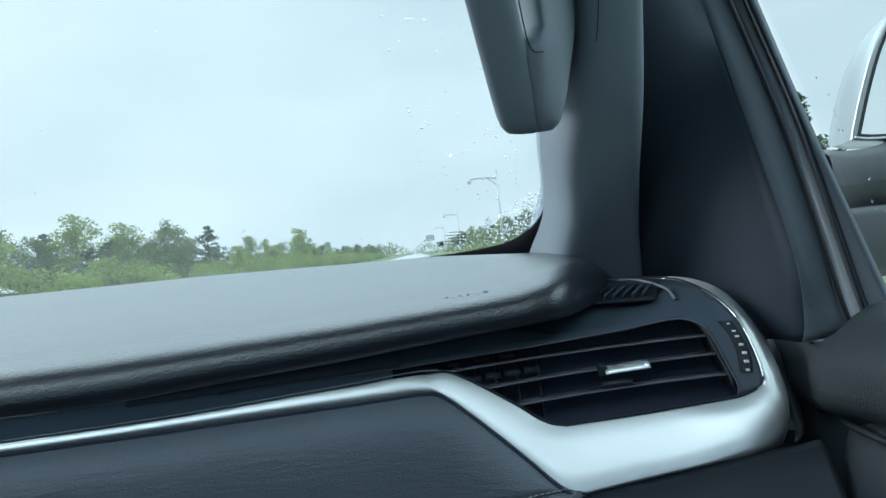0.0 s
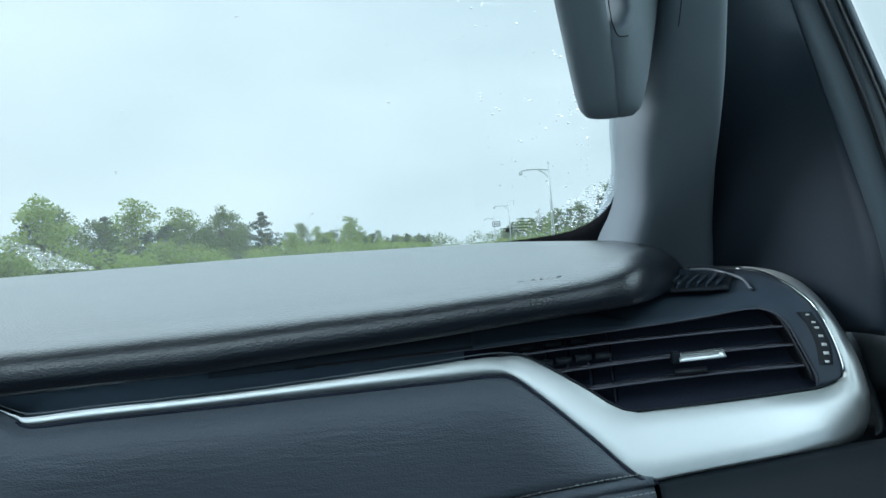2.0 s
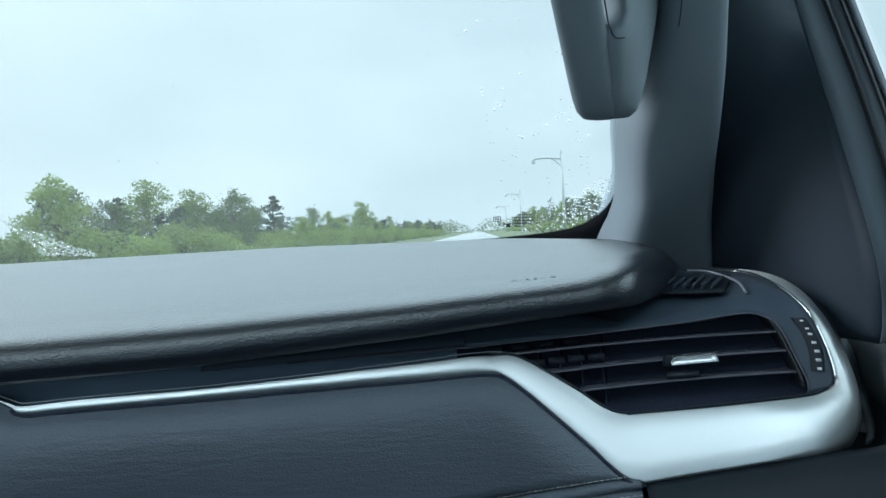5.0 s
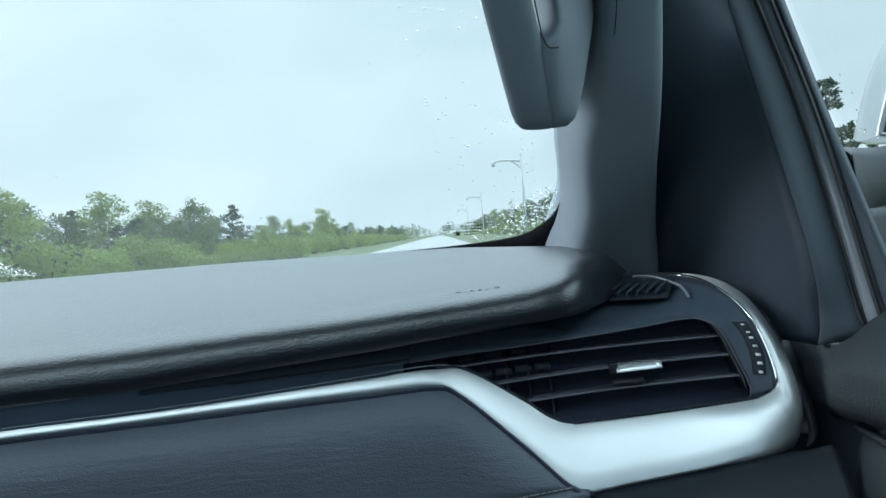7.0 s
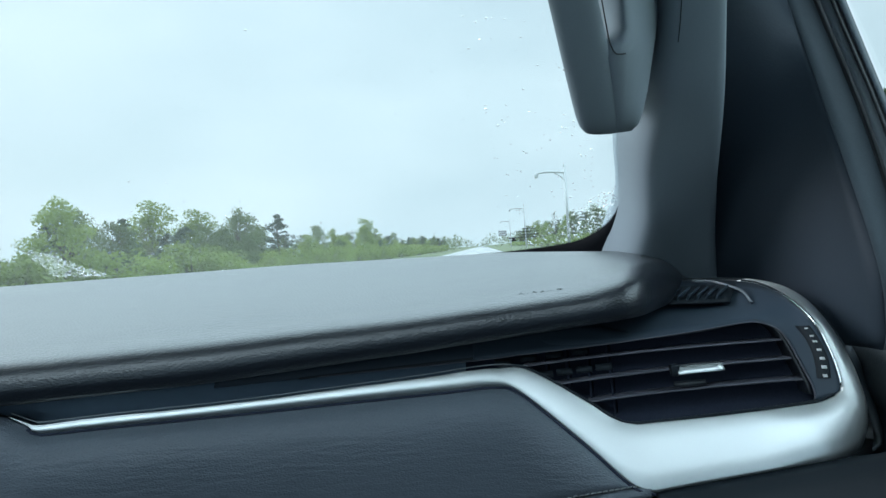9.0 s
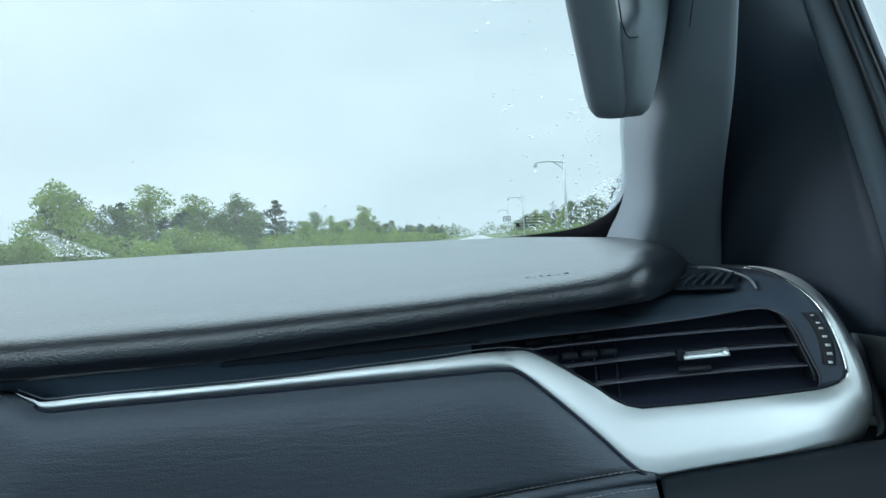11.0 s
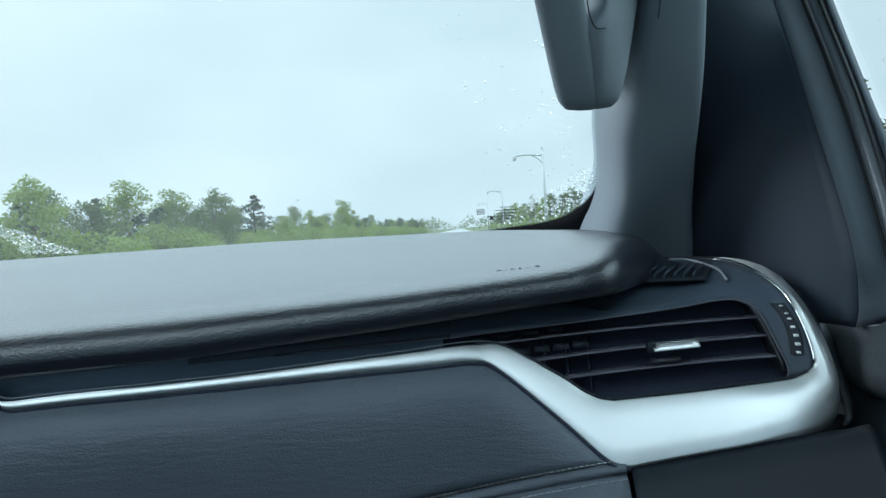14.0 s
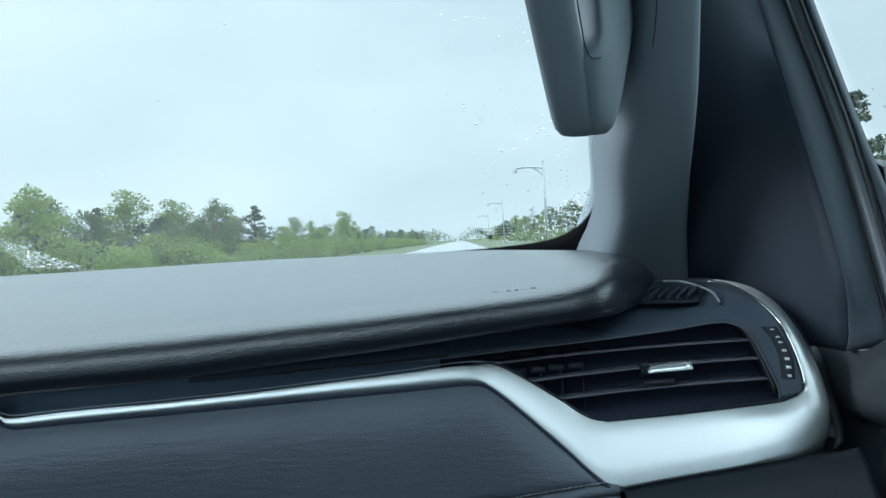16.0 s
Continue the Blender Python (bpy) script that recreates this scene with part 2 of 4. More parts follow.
LEAF = {
    "fresh": material("fresh_green_leaves", (0.2, 0.265, 0.07), 0.6, vary=0.4, stain_size=2.5, grain_size=0.4, by_object=0.6, by_island=0.14, through=0.4),
    "olive": material("olive_green_leaves", (0.125, 0.165, 0.062), 0.65, vary=0.4, stain_size=2.5, grain_size=0.4, by_object=0.6, by_island=0.14, through=0.4),
    "pine": material("dark_pine_needles", (0.06, 0.085, 0.05), 0.7, vary=0.4, stain_size=2.0, grain_size=0.3, by_object=0.5, by_island=0.14, through=0.35),
    "bud": material("pale_budding_leaves", (0.13, 0.135, 0.075), 0.7, vary=0.4, stain_size=1.0, grain_size=0.08, by_object=0.2, by_island=0.3, through=0.35),
}
GALV = material("weathered_galvanised_steel", (0.42, 0.44, 0.45), 0.55, metal=0.3, vary=0.2, grain=0.1, grain_size=0.01, stain_size=0.5)


# ---- mesh tools ----
def thing(name, label, category, group="", kind="", at=(0, 0, 0)):
    ob = new(name)
    ob.location = at
    ob.empty_display_size = 0.05
    return tagged(ob, label, category, group, kind)


def mesh_of(name, bm, mat, smooth=True):
    me = bpy.data.meshes.new(name)
    bmesh.ops.recalc_face_normals(bm, faces=bm.faces)
    bm.to_mesh(me)
    bm.free()
    me.materials.append(mat)
    if smooth:
        me.polygons.foreach_set("use_smooth", [True] * len(me.polygons))
    return me


def part(name, bm, mat, parent=None, label="", kind="", smooth=True, thick=0.0, bevel=0.0):
    ob = new(name, mesh_of(name, bm, mat, smooth))
    if parent:
        ob.parent = parent
        base = Matrix.Identity(4) if parent.parent else parent.matrix_basis
        ob.matrix_parent_inverse = base.inverted()
    if label or kind:
        tagged(ob, label, "", "", kind)
    if thick:
        s = ob.modifiers.new("thickness", "SOLIDIFY")
        s.thickness, s.offset = thick, 0.0
    if bevel:
        s = ob.modifiers.new("edges", "BEVEL")
        s.width, s.segments, s.limit_method = bevel, 2, "ANGLE"
    return ob


def curve(points, n):
    """n points along a smooth line through the given ones, evenly by length."""
    p = np.array(points, float)
    if len(p) == 2:
        return [tuple(p[0] + (p[1] - p[0]) * f) for f in np.linspace(0, 1, n)]
    q = np.vstack([2 * p[0] - p[1], p, 2 * p[-1] - p[-2]])
    out = []
    for i in range(1, len(q) - 2):
        for f in np.linspace(0, 1, 12, endpoint=False):
            a, b, c, d = q[i - 1 : i + 3]
            out.append(0.5 * (2 * b + (c - a) * f + (2 * a - 5 * b + 4 * c - d) * f * f + (3 * b - a - 3 * c + d) * f**3))
    out.append(p[-1])
    out = np.array(out)
    s = np.r_[0, np.cumsum(np.linalg.norm(np.diff(out, axis=0), axis=1))]
    return [tuple(np.interp(v, s, out[:, k]) for k in range(out.shape[1])) for v in np.linspace(0, s[-1], n)]


def loft(rows, close=False):
    """A sheet over rows of points of equal number."""
    bm = bmesh.new()
    grid = [[bm.verts.new(p) for p in row] for row in rows]
    for a, b in zip(grid, grid[1:] + ([grid[0]] if close else [])):
        for i in range(len(a) - 1):
            bm.faces.new((a[i], a[i + 1], b[i + 1], b[i]))
    return bm


def tube(points, radius, sides=8, flat=1.0, bm=None, taper=1.0):
    """A round bar along points."""
    bm = bm or bmesh.new()
    p = [Vector(v) for v in points]
    rings = []
    for i, v in enumerate(p):
        d = (p[min(i + 1, len(p) - 1)] - p[max(i - 1, 0)]).normalized()
        a = d.cross(Vector((0, 0, 1)) if abs(d.z) < 0.95 else Vector((1, 0, 0))).normalized()
        b = a.cross(d)
        r = radius * (1 + (taper - 1) * i / max(len(p) - 1, 1))
        rings.append([bm.verts.new(v + a * math.cos(k * math.tau / sides) * r + b * math.sin(k * math.tau / sides) * r * flat) for k in range(sides)])
    for r0, r1 in zip(rings, rings[1:]):
        for k in range(sides):
            bm.faces.new((r0[k], r0[(k + 1) % sides], r1[(k + 1) % sides], r1[k]))
    bm.faces.new(rings[0][::-1])
    bm.faces.new(rings[-1])
    return bm


def box(lo, hi, bevel=0.0, m=None, bm=None):
    bm = bm or bmesh.new()
    c = (Vector(lo) + Vector(hi)) / 2
    d = Vector(hi) - Vector(lo)
    made = bmesh.ops.create_cube(bm, size=1, matrix=Matrix.Translation(c) @ Matrix.Diagonal((*d, 1)))["verts"]
    if bevel:
        es = list({e for v in made for e in v.link_edges})
        made = [v for f in bmesh.ops.bevel(bm, geom=es, offset=bevel, segments=3, profile=0.5, affect="EDGES")["faces"] for v in f.verts] + [v for v in made if v.is_valid]
    if m:
        bmesh.ops.transform(bm, matrix=m, verts=list({v for v in made if v.is_valid}))
    return bm


# ---- the shapes of the car's front ----
_gx = np.linspace(-1.3, 0.6, 381)
_gy = np.interp(_gx, (-1.3, -0.7, -0.455, -0.2, 0.0, 0.08, 0.14, 0.2, 0.265, 0.32, 0.40, 0.6), (0.60, 0.60, 0.651, 0.70, 0.728, 0.730, 0.724, 0.712, 0.69, 0.66, 0.60, 0.5))
_gy = np.convolve(np.pad(_gy, 6, "edge"), np.ones(13) / 13, "valid")


def front(x, z, off=0.0):
    """A point of the dashboard's face, which leans back and curves in plan; off: metres further ahead."""
    return (x, float(np.interp(x, _gx, _gy)) + 0.55 * (z - 1.37) + off, z)


def glass_y(x, z):
    """Where the windscreen lies ahead of the eye; it wraps round at both ends."""
    x = -0.84 - x if x < -0.42 else x
    base = 1.04 + 0.25 * (1 - math.exp(-max(0.13 - x, 0) / 0.15)) - 0.4 * max(x - 0.13, 0)
    return base - 1.02 * (z - 1.485)


def on_glass(x, z, off=0.0):
    return (x, glass_y(x, z) + off, z)


Z_STRIP_TOP = ((-0.48, 1.3775), (-0.462, 1.3705), (-0.45, 1.3675), (-0.40, 1.3690), (-0.25, 1.3715), (-0.096, 1.3790), (-0.061, 1.3815), (-0.025, 1.3825), (0.003, 1.3790), (0.055, 1.3485), (0.078, 1.3330), (0.100, 1.3265), (0.176, 1.3325), (0.248, 1.3420), (0.268, 1.3490))
Z_STRIP_LOW = ((-0.48, 1.3770), (-0.462, 1.3680), (-0.45, 1.3620), (-0.40, 1.3625), (-0.25, 1.3635), (-0.096, 1.3660), (-0.062, 1.3668), (-0.028, 1.3670), (-0.006, 1.3595), (0.051, 1.3120), (0.088, 1.2785), (0.108, 1.2720), (0.197, 1.2870), (0.277, 1.3040), (0.296, 1.3100))

# ---- dashboard ----
dash = thing("dashboard", "black grained dashboard with satin silver trim and leather glovebox", "dashboard", at=(0, 0.8, 0))


_ex = np.linspace(0.06, 0.21, 61)
_ey = np.interp(_ex, (0.06, 0.085, 0.105, 0.12, 0.135, 0.15, 0.165, 0.18, 0.2, 0.21), (0.0, 0.0, 0.005, 0.018, 0.046, 0.08, 0.12, 0.168, 0.235, 0.27))
_ey = np.convolve(np.pad(_ey, 3, "edge"), np.ones(7) / 7, "valid")


def pad_section(x):
    y = front(x, 1.37)[1] - 0.02
    y += float(np.interp(x, _ex, _ey))   # the end sweeps away under the pillar
    zu = float(np.interp(x, (-1.15, -0.45, -0.3, -0.1, 0.05, 0.14, 0.2), (1.388, 1.392, 1.395, 1.4075, 1.4200, 1.428, 1.431)))
    crest = 1.4955 - 0.017 * max(x + 0.3, 0) - 0.05 * max(x - 0.0, 0)
    high = float(np.interp(x, (-0.6, -0.3, -0.1, 0.03, 0.06, 0.09, 0.12, 0.2), (1.18, 1.2, 1.07, 1.0, 1.02, 1.08, 1.18, 1.25)))
    pts = [(y + 0.06, zu - 0.004), (y + 0.03, zu - 0.001)]
    for dy, dz in ((0.0105, 0.0), (0.0045, 0.0015), (0.0014, 0.005), (0.0, 0.0105), (0.0006, 0.0155), (0.0024, 0.0202), (0.006, 0.0241), (0.0118, 0.0273), (0.021, 0.0304), (0.034, 0.0335), (0.052, 0.0367)):
        pts.append((y + dy, zu + dz * high))
    y1, z1 = pts[-1]
    for f, g in ((0.12, 0.165), (0.3, 0.385), (0.5, 0.61), (0.72, 0.85), (0.9, 0.97), (1.0, 1.0)):
        pts.append((y1 + f * (1.0 - y1), z1 + g * (crest - z1)))
    pts += [(1.06, crest - 0.003), (1.13, crest - 0.014), (min(1.24, glass_y(x, 1.46) - 0.01), 1.455)]
    nose = math.sqrt(max(0.0, 1 - (max(x - 0.12, 0) / 0.087) ** 2))   # the end rolls down, less so towards the glass
    out = []
    for a, b in pts:
        keep = nose + (1 - nose) * 0.45 * min(1.0, max(0.0, (a - y1) / (1.0 - y1)))
        out.append((x, a, b if b < zu + 0.004 else zu + 0.004 + (b - zu - 0.004) * keep))
    return out


xs = list(np.linspace(-1.15, 0.07, 49)) + list(np.linspace(0.075, 0.2, 34))
sections = [curve(pad_section(x), 60) for x in xs]
end = sections[-1]
sections.append([(p[0] + 0.006, p[1] + 0.004, p[2] - 0.004) for p in end])
sections.append([(p[0] + 0.008, p[1] + 0.006, min(p[2] - 0.012, 1.45)) for p in end])
sections.append([(p[0] + 0.008, p[1] + 0.006, 1.40) for p in end])
top_pad = part("top_pad", loft(sections), PAD, dash, "grained vinyl top pad, shiny under the windscreen", thick=0.003)

# recess behind vents and under the pad's lip
recess = [[front(x, z, 0.04) for x in np.linspace(-0.56, -0.06, 40)] for z in np.linspace(1.305, 1.43, 6)]
part("recess_panel", loft(recess), RECESS, dash, "deep navy-black recess")
duct = [[front(x, z, 0.042) for x in np.linspace(-0.062, 0.265, 30)] for z in np.linspace(1.305, 1.41, 6)]
part("vent_duct", loft(duct), VOID, dash, "black duct behind the vent")

# silver trim: a slim bead that widens into the panel below the vent and wraps up round the vent's end
ARC = ((0.268, 0.677, 1.349), (0.2755, 0.678, 1.357), (0.2745, 0.692, 1.383), (0.268, 0.714, 1.412), (0.262, 0.768, 1.431), (0.254, 0.83, 1.441), (0.235, 0.875, 1.4435), (0.20, 0.88, 1.4455), (0.165, 0.885, 1.446))
RIM = ((0.289, 0.652, 1.3065), (0.3106, 0.7003, 1.3085), (0.3214, 0.7428, 1.3337), (0.3119, 0.7496, 1.3715), (0.2974, 0.7687, 1.4069), (0.2705, 0.784, 1.4305), (0.256, 0.832, 1.441), (0.236, 0.877, 1.4435), (0.2, 0.882, 1.4455), (0.165, 0.887, 1.446))


def between(a, b, f, lift=0.0):
    return tuple(a[k] + (b[k] - a[k]) * f + (lift if k == 2 else 0) for k in range(3))


top_line = curve([p for p in Z_STRIP_TOP if p[0] <= 0.1], 120)
low_line = curve([p for p in Z_STRIP_LOW if p[0] <= 0.108], 120)
arc, rim = curve(ARC, 90), curve(RIM, 90)
top3 = [front(*p) for p in top_line] + [front(*p) for p in curve([p for p in Z_STRIP_TOP if p[0] >= 0.1], 40)[1:]] + arc[1:66]
low3 = [front(*p) for p in low_line] + [front(*p) for p in curve([p for p in Z_STRIP_LOW if 0.108 <= p[0] < 0.28] + [(0.289, 1.3065)], 40)[1:]] + rim[1:66]
sharp = list(low3)
for i in range(146, 176):   # round the panel's outer corner
    low3[i] = tuple(sum(p[k] for p in sharp[i - 8 : i + 9]) / 17 for k in range(3))
rows = [[] for _ in range(11)]
for i, (a, b) in enumerate(zip(top3, low3)):
    w = max(math.dist(a, b), 1e-4)
    thin = min(1.0, w / 0.012)
    bead = min(1.0, max(0.0, (0.03 - w) / 0.012)) if i < 118 else 0.0
    near, far = min(0.12, 0.0007 / w), min(0.3, 0.0022 / w)
    swing = min(1.0, max(0.0, (i - 140) / 30))
    out = Vector((0.62 * swing, -0.88 + 0.2 * swing, 0.48 - 0.04 * swing)).normalized()
    wide = ((0, -0.034 if i < 160 else -0.004), (0, -0.003), (near, 0.0008), (far, 0.0014), (0.3, 0.0019), (0.5, 0.0021), (0.7, 0.0019), (1 - far, 0.0014), (1 - near, 0.0006), (1, -0.003), (1, -0.02))
    slim = ((0, -0.034), (0, 0.003), (0.03, 0.0042), (0.1, 0.0046), (0.48, 0.0046), (0.68, 0.0044), (0.79, 0.0037), (0.88, 0.0024), (0.95, -0.0005), (1, -0.005), (1, -0.02))
    wrap = ((0, -0.004), (0, -0.003), (near, 0.0015), (far, 0.0052), (0.32, 0.0092), (0.44, 0.0105), (0.57, 0.0085), (0.72, 0.003), (0.88, -0.006), (1, -0.015), (1, -0.02))
    turn = min(1.0, max(0.0, (i - 140) / 28))
    turn = turn * turn * (3 - 2 * turn)
    for k in range(11):
        f = wide[k][0] * (1 - bead - turn) + slim[k][0] * bead + wrap[k][0] * turn
        d = (wide[k][1] * (1 - bead - turn) + slim[k][1] * bead + wrap[k][1] * turn * min(1.0, w / 0.034)) * (thin if 1 < k < 9 else 1)
        rows[k].append(tuple(Vector(between(a, b, f)) + out * d))
trim = part("trim_strip", loft(rows), SILVER, dash, "satin silver trim strip and vent surround")
rail = tube([(p[0] - 0.0005, p[1] - 0.001, p[2] + 0.001) for p in arc[3:64]], 0.0011, 6)
part("trim_edge", rail, CHROME, dash, "thin bright edge line")
# dark flank beyond the silver, down to the door gap
flank = [[(p[0] - 0.001, p[1] + 0.002, p[2] - 0.001) for p in rim], [(p[0] + 0.007, p[1] + 0.007, p[2] + 0.001) for p in rim], [(p[0] + 0.014, p[1] + 0.02, p[2] - 0.002) for p in rim], [(p[0] + 0.02, p[1] + 0.05, p[2] - 0.006) for p in rim], [(p[0] + 0.024, p[1] + 0.12, p[2] - 0.02) for p in rim]]
part("end_cap", loft(flank), DOORGREY, dash, "dark grained plastic end cap", thick=0.002)

# vent: bezel, slats, vanes, tab
vent = part("air_vent", loft([[front(x, z + 0.0015 * (1 - f), 0.003 + 0.03 * f) for x, z in curve(((-0.22, 1.386), (-0.052, 1.391), (0.06, 1.395), (0.169, 1.403), (0.216, 1.411), (0.229, 1.409), (0.24, 1.399), (0.249, 1.368), (0.2525, 1.352), (0.2522, 1.3475)), 70)] for f in (0, 0.15, 1)]), BEZEL, dash, "black air vent with horizontal slats", thick=0.002)
SLATS = (((0.0, 1.381), (0.246, 1.3945)), ((0.03, 1.3625), (0.251, 1.3785)), ((0.060, 1.3455), (0.2515, 1.3605)))
for (x0, z0), (x1, z1) in SLATS:
    line = [(x0 + (x1 - x0) * f, z0 + (z1 - z0) * f) for f in np.linspace(0, 1, 26)]
    rows = [[front(x, z + dz, off) for x, z in line] for dz, off in ((-0.0005, 0.034), (0.0009, 0.014), (0.0009, 0.0096), (0.0, 0.009), (-0.0009, 0.0096), (-0.0011, 0.014), (-0.001, 0.034))]
    part("slat", loft(rows), SLAT, vent)
for i in range(5):
    x = 0.0 + i * 0.021
    zl = 1.33 + max(0, 0.06 - x) * 0.9
    zt = 1.392 + x * 0.06
    vane = [[front(x + 0.004 * f, z, 0.024 + 0.014 * f) for z in (zl, zt)] for f in (0, 1)]
    part("vane", loft(vane), VOID, vent, thick=0.0012)
for x0, x1, z0, z1 in ((-0.03, 0.075, 1.3835, 1.3855), (0.012, 0.09, 1.3665, 1.3685)):
    for k in range(4):
        xa = x0 + (x1 - x0) * k / 4
        part("vane_link", loft([[front(xa + f * 0.016, z0 + 0.06 * xa + g * 0.006, 0.022) for f in (0, 1)] for g in (0, 1)]), BLACK, vent, thick=0.001)
tab_pts = [front(x, 1.3715 + 0.075 * (x - 0.142), 0.0) for x in np.linspace(0.144, 0.185, 8)]
tab_rows = []
for dz, off in ((-0.0038, 0.012), (-0.0037, -0.0055), (-0.003, -0.0068), (0.001, -0.0008), (0.0016, 0.001), (0.0014, 0.012)):
    tab_rows.append([(p[0], p[1] + off + 0.55 * dz, p[2] + dz) for p in tab_pts])
part("vent_tab", loft(tab_rows), TABMETAL, vent, "small chrome steering tab", thick=0.0008)
part("tab_clip", box((-0.004, -0.004, -0.0055), (0.004, 0.006, 0.0055), 0.0015, Matrix.Translation(front(0.142, 1.3712, 0.0))), BLACK, vent)
part("tab_foot", loft([[front(x, z + 0.05 * (x - 0.14), 0.006) for x in (0.14, 0.169)] for z in (1.3555, 1.3602)]), BEZEL, vent, thick=0.002)

part("lower_rim", tube([front(x, z + 0.0012, -0.0005) for x, z in curve([p for p in Z_STRIP_TOP if p[0] > -0.03], 60)], 0.0013, 6), BLACK, vent)
part("recess_rim", tube([front(x, z + 0.0032, 0.001) for x, z in curve([p for p in Z_STRIP_TOP if p[0] < 0.03], 90)], 0.0006, 5), SEAL, dash, "thin grey rim line above the trim")
# black surround between vent and arc, and shelf with the defroster vent
inner = curve(((-0.05, 1.3905), (0.06, 1.396), (0.12, 1.4005), (0.169, 1.4055), (0.214, 1.4115), (0.231, 1.409), (0.242, 1.399), (0.251, 1.368), (0.2545, 1.352), (0.252, 1.344)), 80)
outer = curve(((-0.05, 0.755, 1.418), (0.06, 0.785, 1.425), (0.12, 0.83, 1.431), *ARC[::-1]), 80)
rows = [[between(front(x, z, 0.002), q, f, 0.0) for (x, z), q in zip(inner, outer)] for f in np.linspace(0, 0.98, 8)]
surround = part("vent_surround", loft(rows), SURROUND, dash, "dark plastic vent surround", thick=0.0015)
part("opening_edge", tube([front(x, z, 0.0005) for x, z in inner], 0.0008, 5), SLAT, vent, "thin grey edge line of the vent opening")
# upright strip that closes the space under the pad's lip
strip_x = np.linspace(-0.3, 0.12, 60)
strip_z = [float(np.interp(x, (-0.3, -0.05, 0.06, 0.12), (1.386, 1.3905, 1.396, 1.4005))) for x in strip_x]
strip_h = [float(np.interp(x, (-0.3, 0.03, 0.12), (0.034, 0.034, 0.001))) for x in strip_x]
part("lip_strip", loft([[front(x, z + h * f, 0.004 + 0.012 * f) for x, z, h in zip(strip_x, strip_z, strip_h)] for f in (0, 0.3, 0.6, 1)]), SURROUND, dash, "navy-black strip under the pad's lip", thick=0.001)
part("strip_edge", tube([front(x, z, 0.002) for x, z in zip(strip_x[14:], strip_z[14:])], 0.0007, 5), SLAT, dash, "thin grey edge line")
# side defroster outlet on the shelf
dv = part("defroster_vent", loft([[(0.150 + 0.062 * u + 0.022 * v, 0.800 + 0.055 * v - 0.02 * u, 1.4265 + 0.013 * v + 0.001) for u in np.linspace(0, 1, 8)] for v in np.linspace(0, 1, 4)]), BLACK, dash, "black side defroster outlet", thick=0.002)
for k in range(6):
    u = k / 6
    part("louvre", box((-0.0012, -0.022, -0.002), (0.0012, 0.022, 0.004), 0.0005, Matrix.Translation((0.166 + 0.056 * u, 0.823 - 0.016 * u, 1.435)) @ pose(0, 0, 0, 8, 25, -24)), SURROUND, dv)
lip_line = curve(((0.196, 0.868, 1.4455), (0.214, 0.857, 1.4445), (0.225, 0.832, 1.4405), (0.2315, 0.80, 1.4355), (0.230, 0.768, 1.427)), 24)
part("outlet_lip", tube(lip_line, 0.0016, 6), SEAL, dv, "grey rim line")

# thumbwheel with its marks
WHEEL = ((0.2585, 1.4075), (0.2625, 1.398), (0.265, 1.386), (0.2655, 1.376), (0.2640, 1.363))
wl_pts = curve(WHEEL, 20)
rows = []
for dx, off in ((-0.0055, 0.004), (-0.0052, 0.0005), (-0.003, -0.0012), (0.003, -0.0012), (0.0052, 0.0005), (0.0055, 0.004)):
    rows.append([front(x + dx, z, off - 0.0015 * math.sin(i / 19 * math.pi)) for i, (x, z) in enumerate(wl_pts)])
wheel = part("thumbwheel", loft(rows), BLACK, dash, "black thumbwheel with white marks")
for k, f in enumerate((0.10, 0.22, 0.36, 0.52, 0.68, 0.84, 0.95)):
    x, z = wl_pts[int(f * 19)]
    w = 0.0014 + 0.0008 * (k if k < 6 else 2) / 6
    h = 0.0005 + 0.0009 * (k if k < 6 else 4) / 6
    part("mark", loft([[front(x + sx * w, z + sz * h, -0.0034) for sx in (-1, 1)] for sz in (-1, 1)]), WHITEPRINT, wheel, thick=0.0006)

# glovebox lid with its rolled, stitched lower edge
low_x, low_z = [p[0] for p in low_line], [p[1] for p in low_line]


def lid_top(x):
    return float(np.interp(x, (-1.2, -0.56, -0.49, *low_x), (1.383, 1.383, 1.381, *low_z))) - 0.0024


def seam(x):
    return 1.265 + 0.1062 * x if x > -0.5 else 1.2119


def settle(p, x, d):
    """Sets a point of the lid back by the lid's roll, d metres below its upper edge."""
    back = 0.7 * d - 0.036 * (1 - math.exp(-d / 0.022))
    k = 1 + back / (p[1] + 0.03)
    return (p[0] * k, -0.03 + (p[1] + 0.03) * k, 1.5 + (p[2] - 1.5) * k)


def under(x, dz, off):
    """A point beside the lid's lower seam."""
    return settle(front(x, seam(x) + dz, off), x, max(lid_top(x) - seam(x), 0.0))


lid_rows = []
lid_x = np.linspace(-1.1, 0.0985, 130)
for f in np.linspace(0, 1, 26) ** 1.5:
    row = []
    for x in lid_x:
        zt, zs = lid_top(x), min(seam(x), lid_top(x) - 0.002)
        e = 1 - abs(2 * f - 1)
        row.append(settle(front(x, zt + (zs - zt) * f, 0.008 - 0.011 * min(1, (e * (zt - zs)) / 0.012) ** 0.5), x, (zt - zs) * f))
    lid_rows.append(row)
part("lid_gap", tube([front(x, z - 0.0018, -0.0008) for x, z in low_line[4:]], 0.0015, 6), VOID, dash, "black gap round the glovebox lid")
lid = part("glovebox_lid", loft(lid_rows), LEATHER, dash, "black leather glovebox lid", thick=0.002)
roll_rows = []
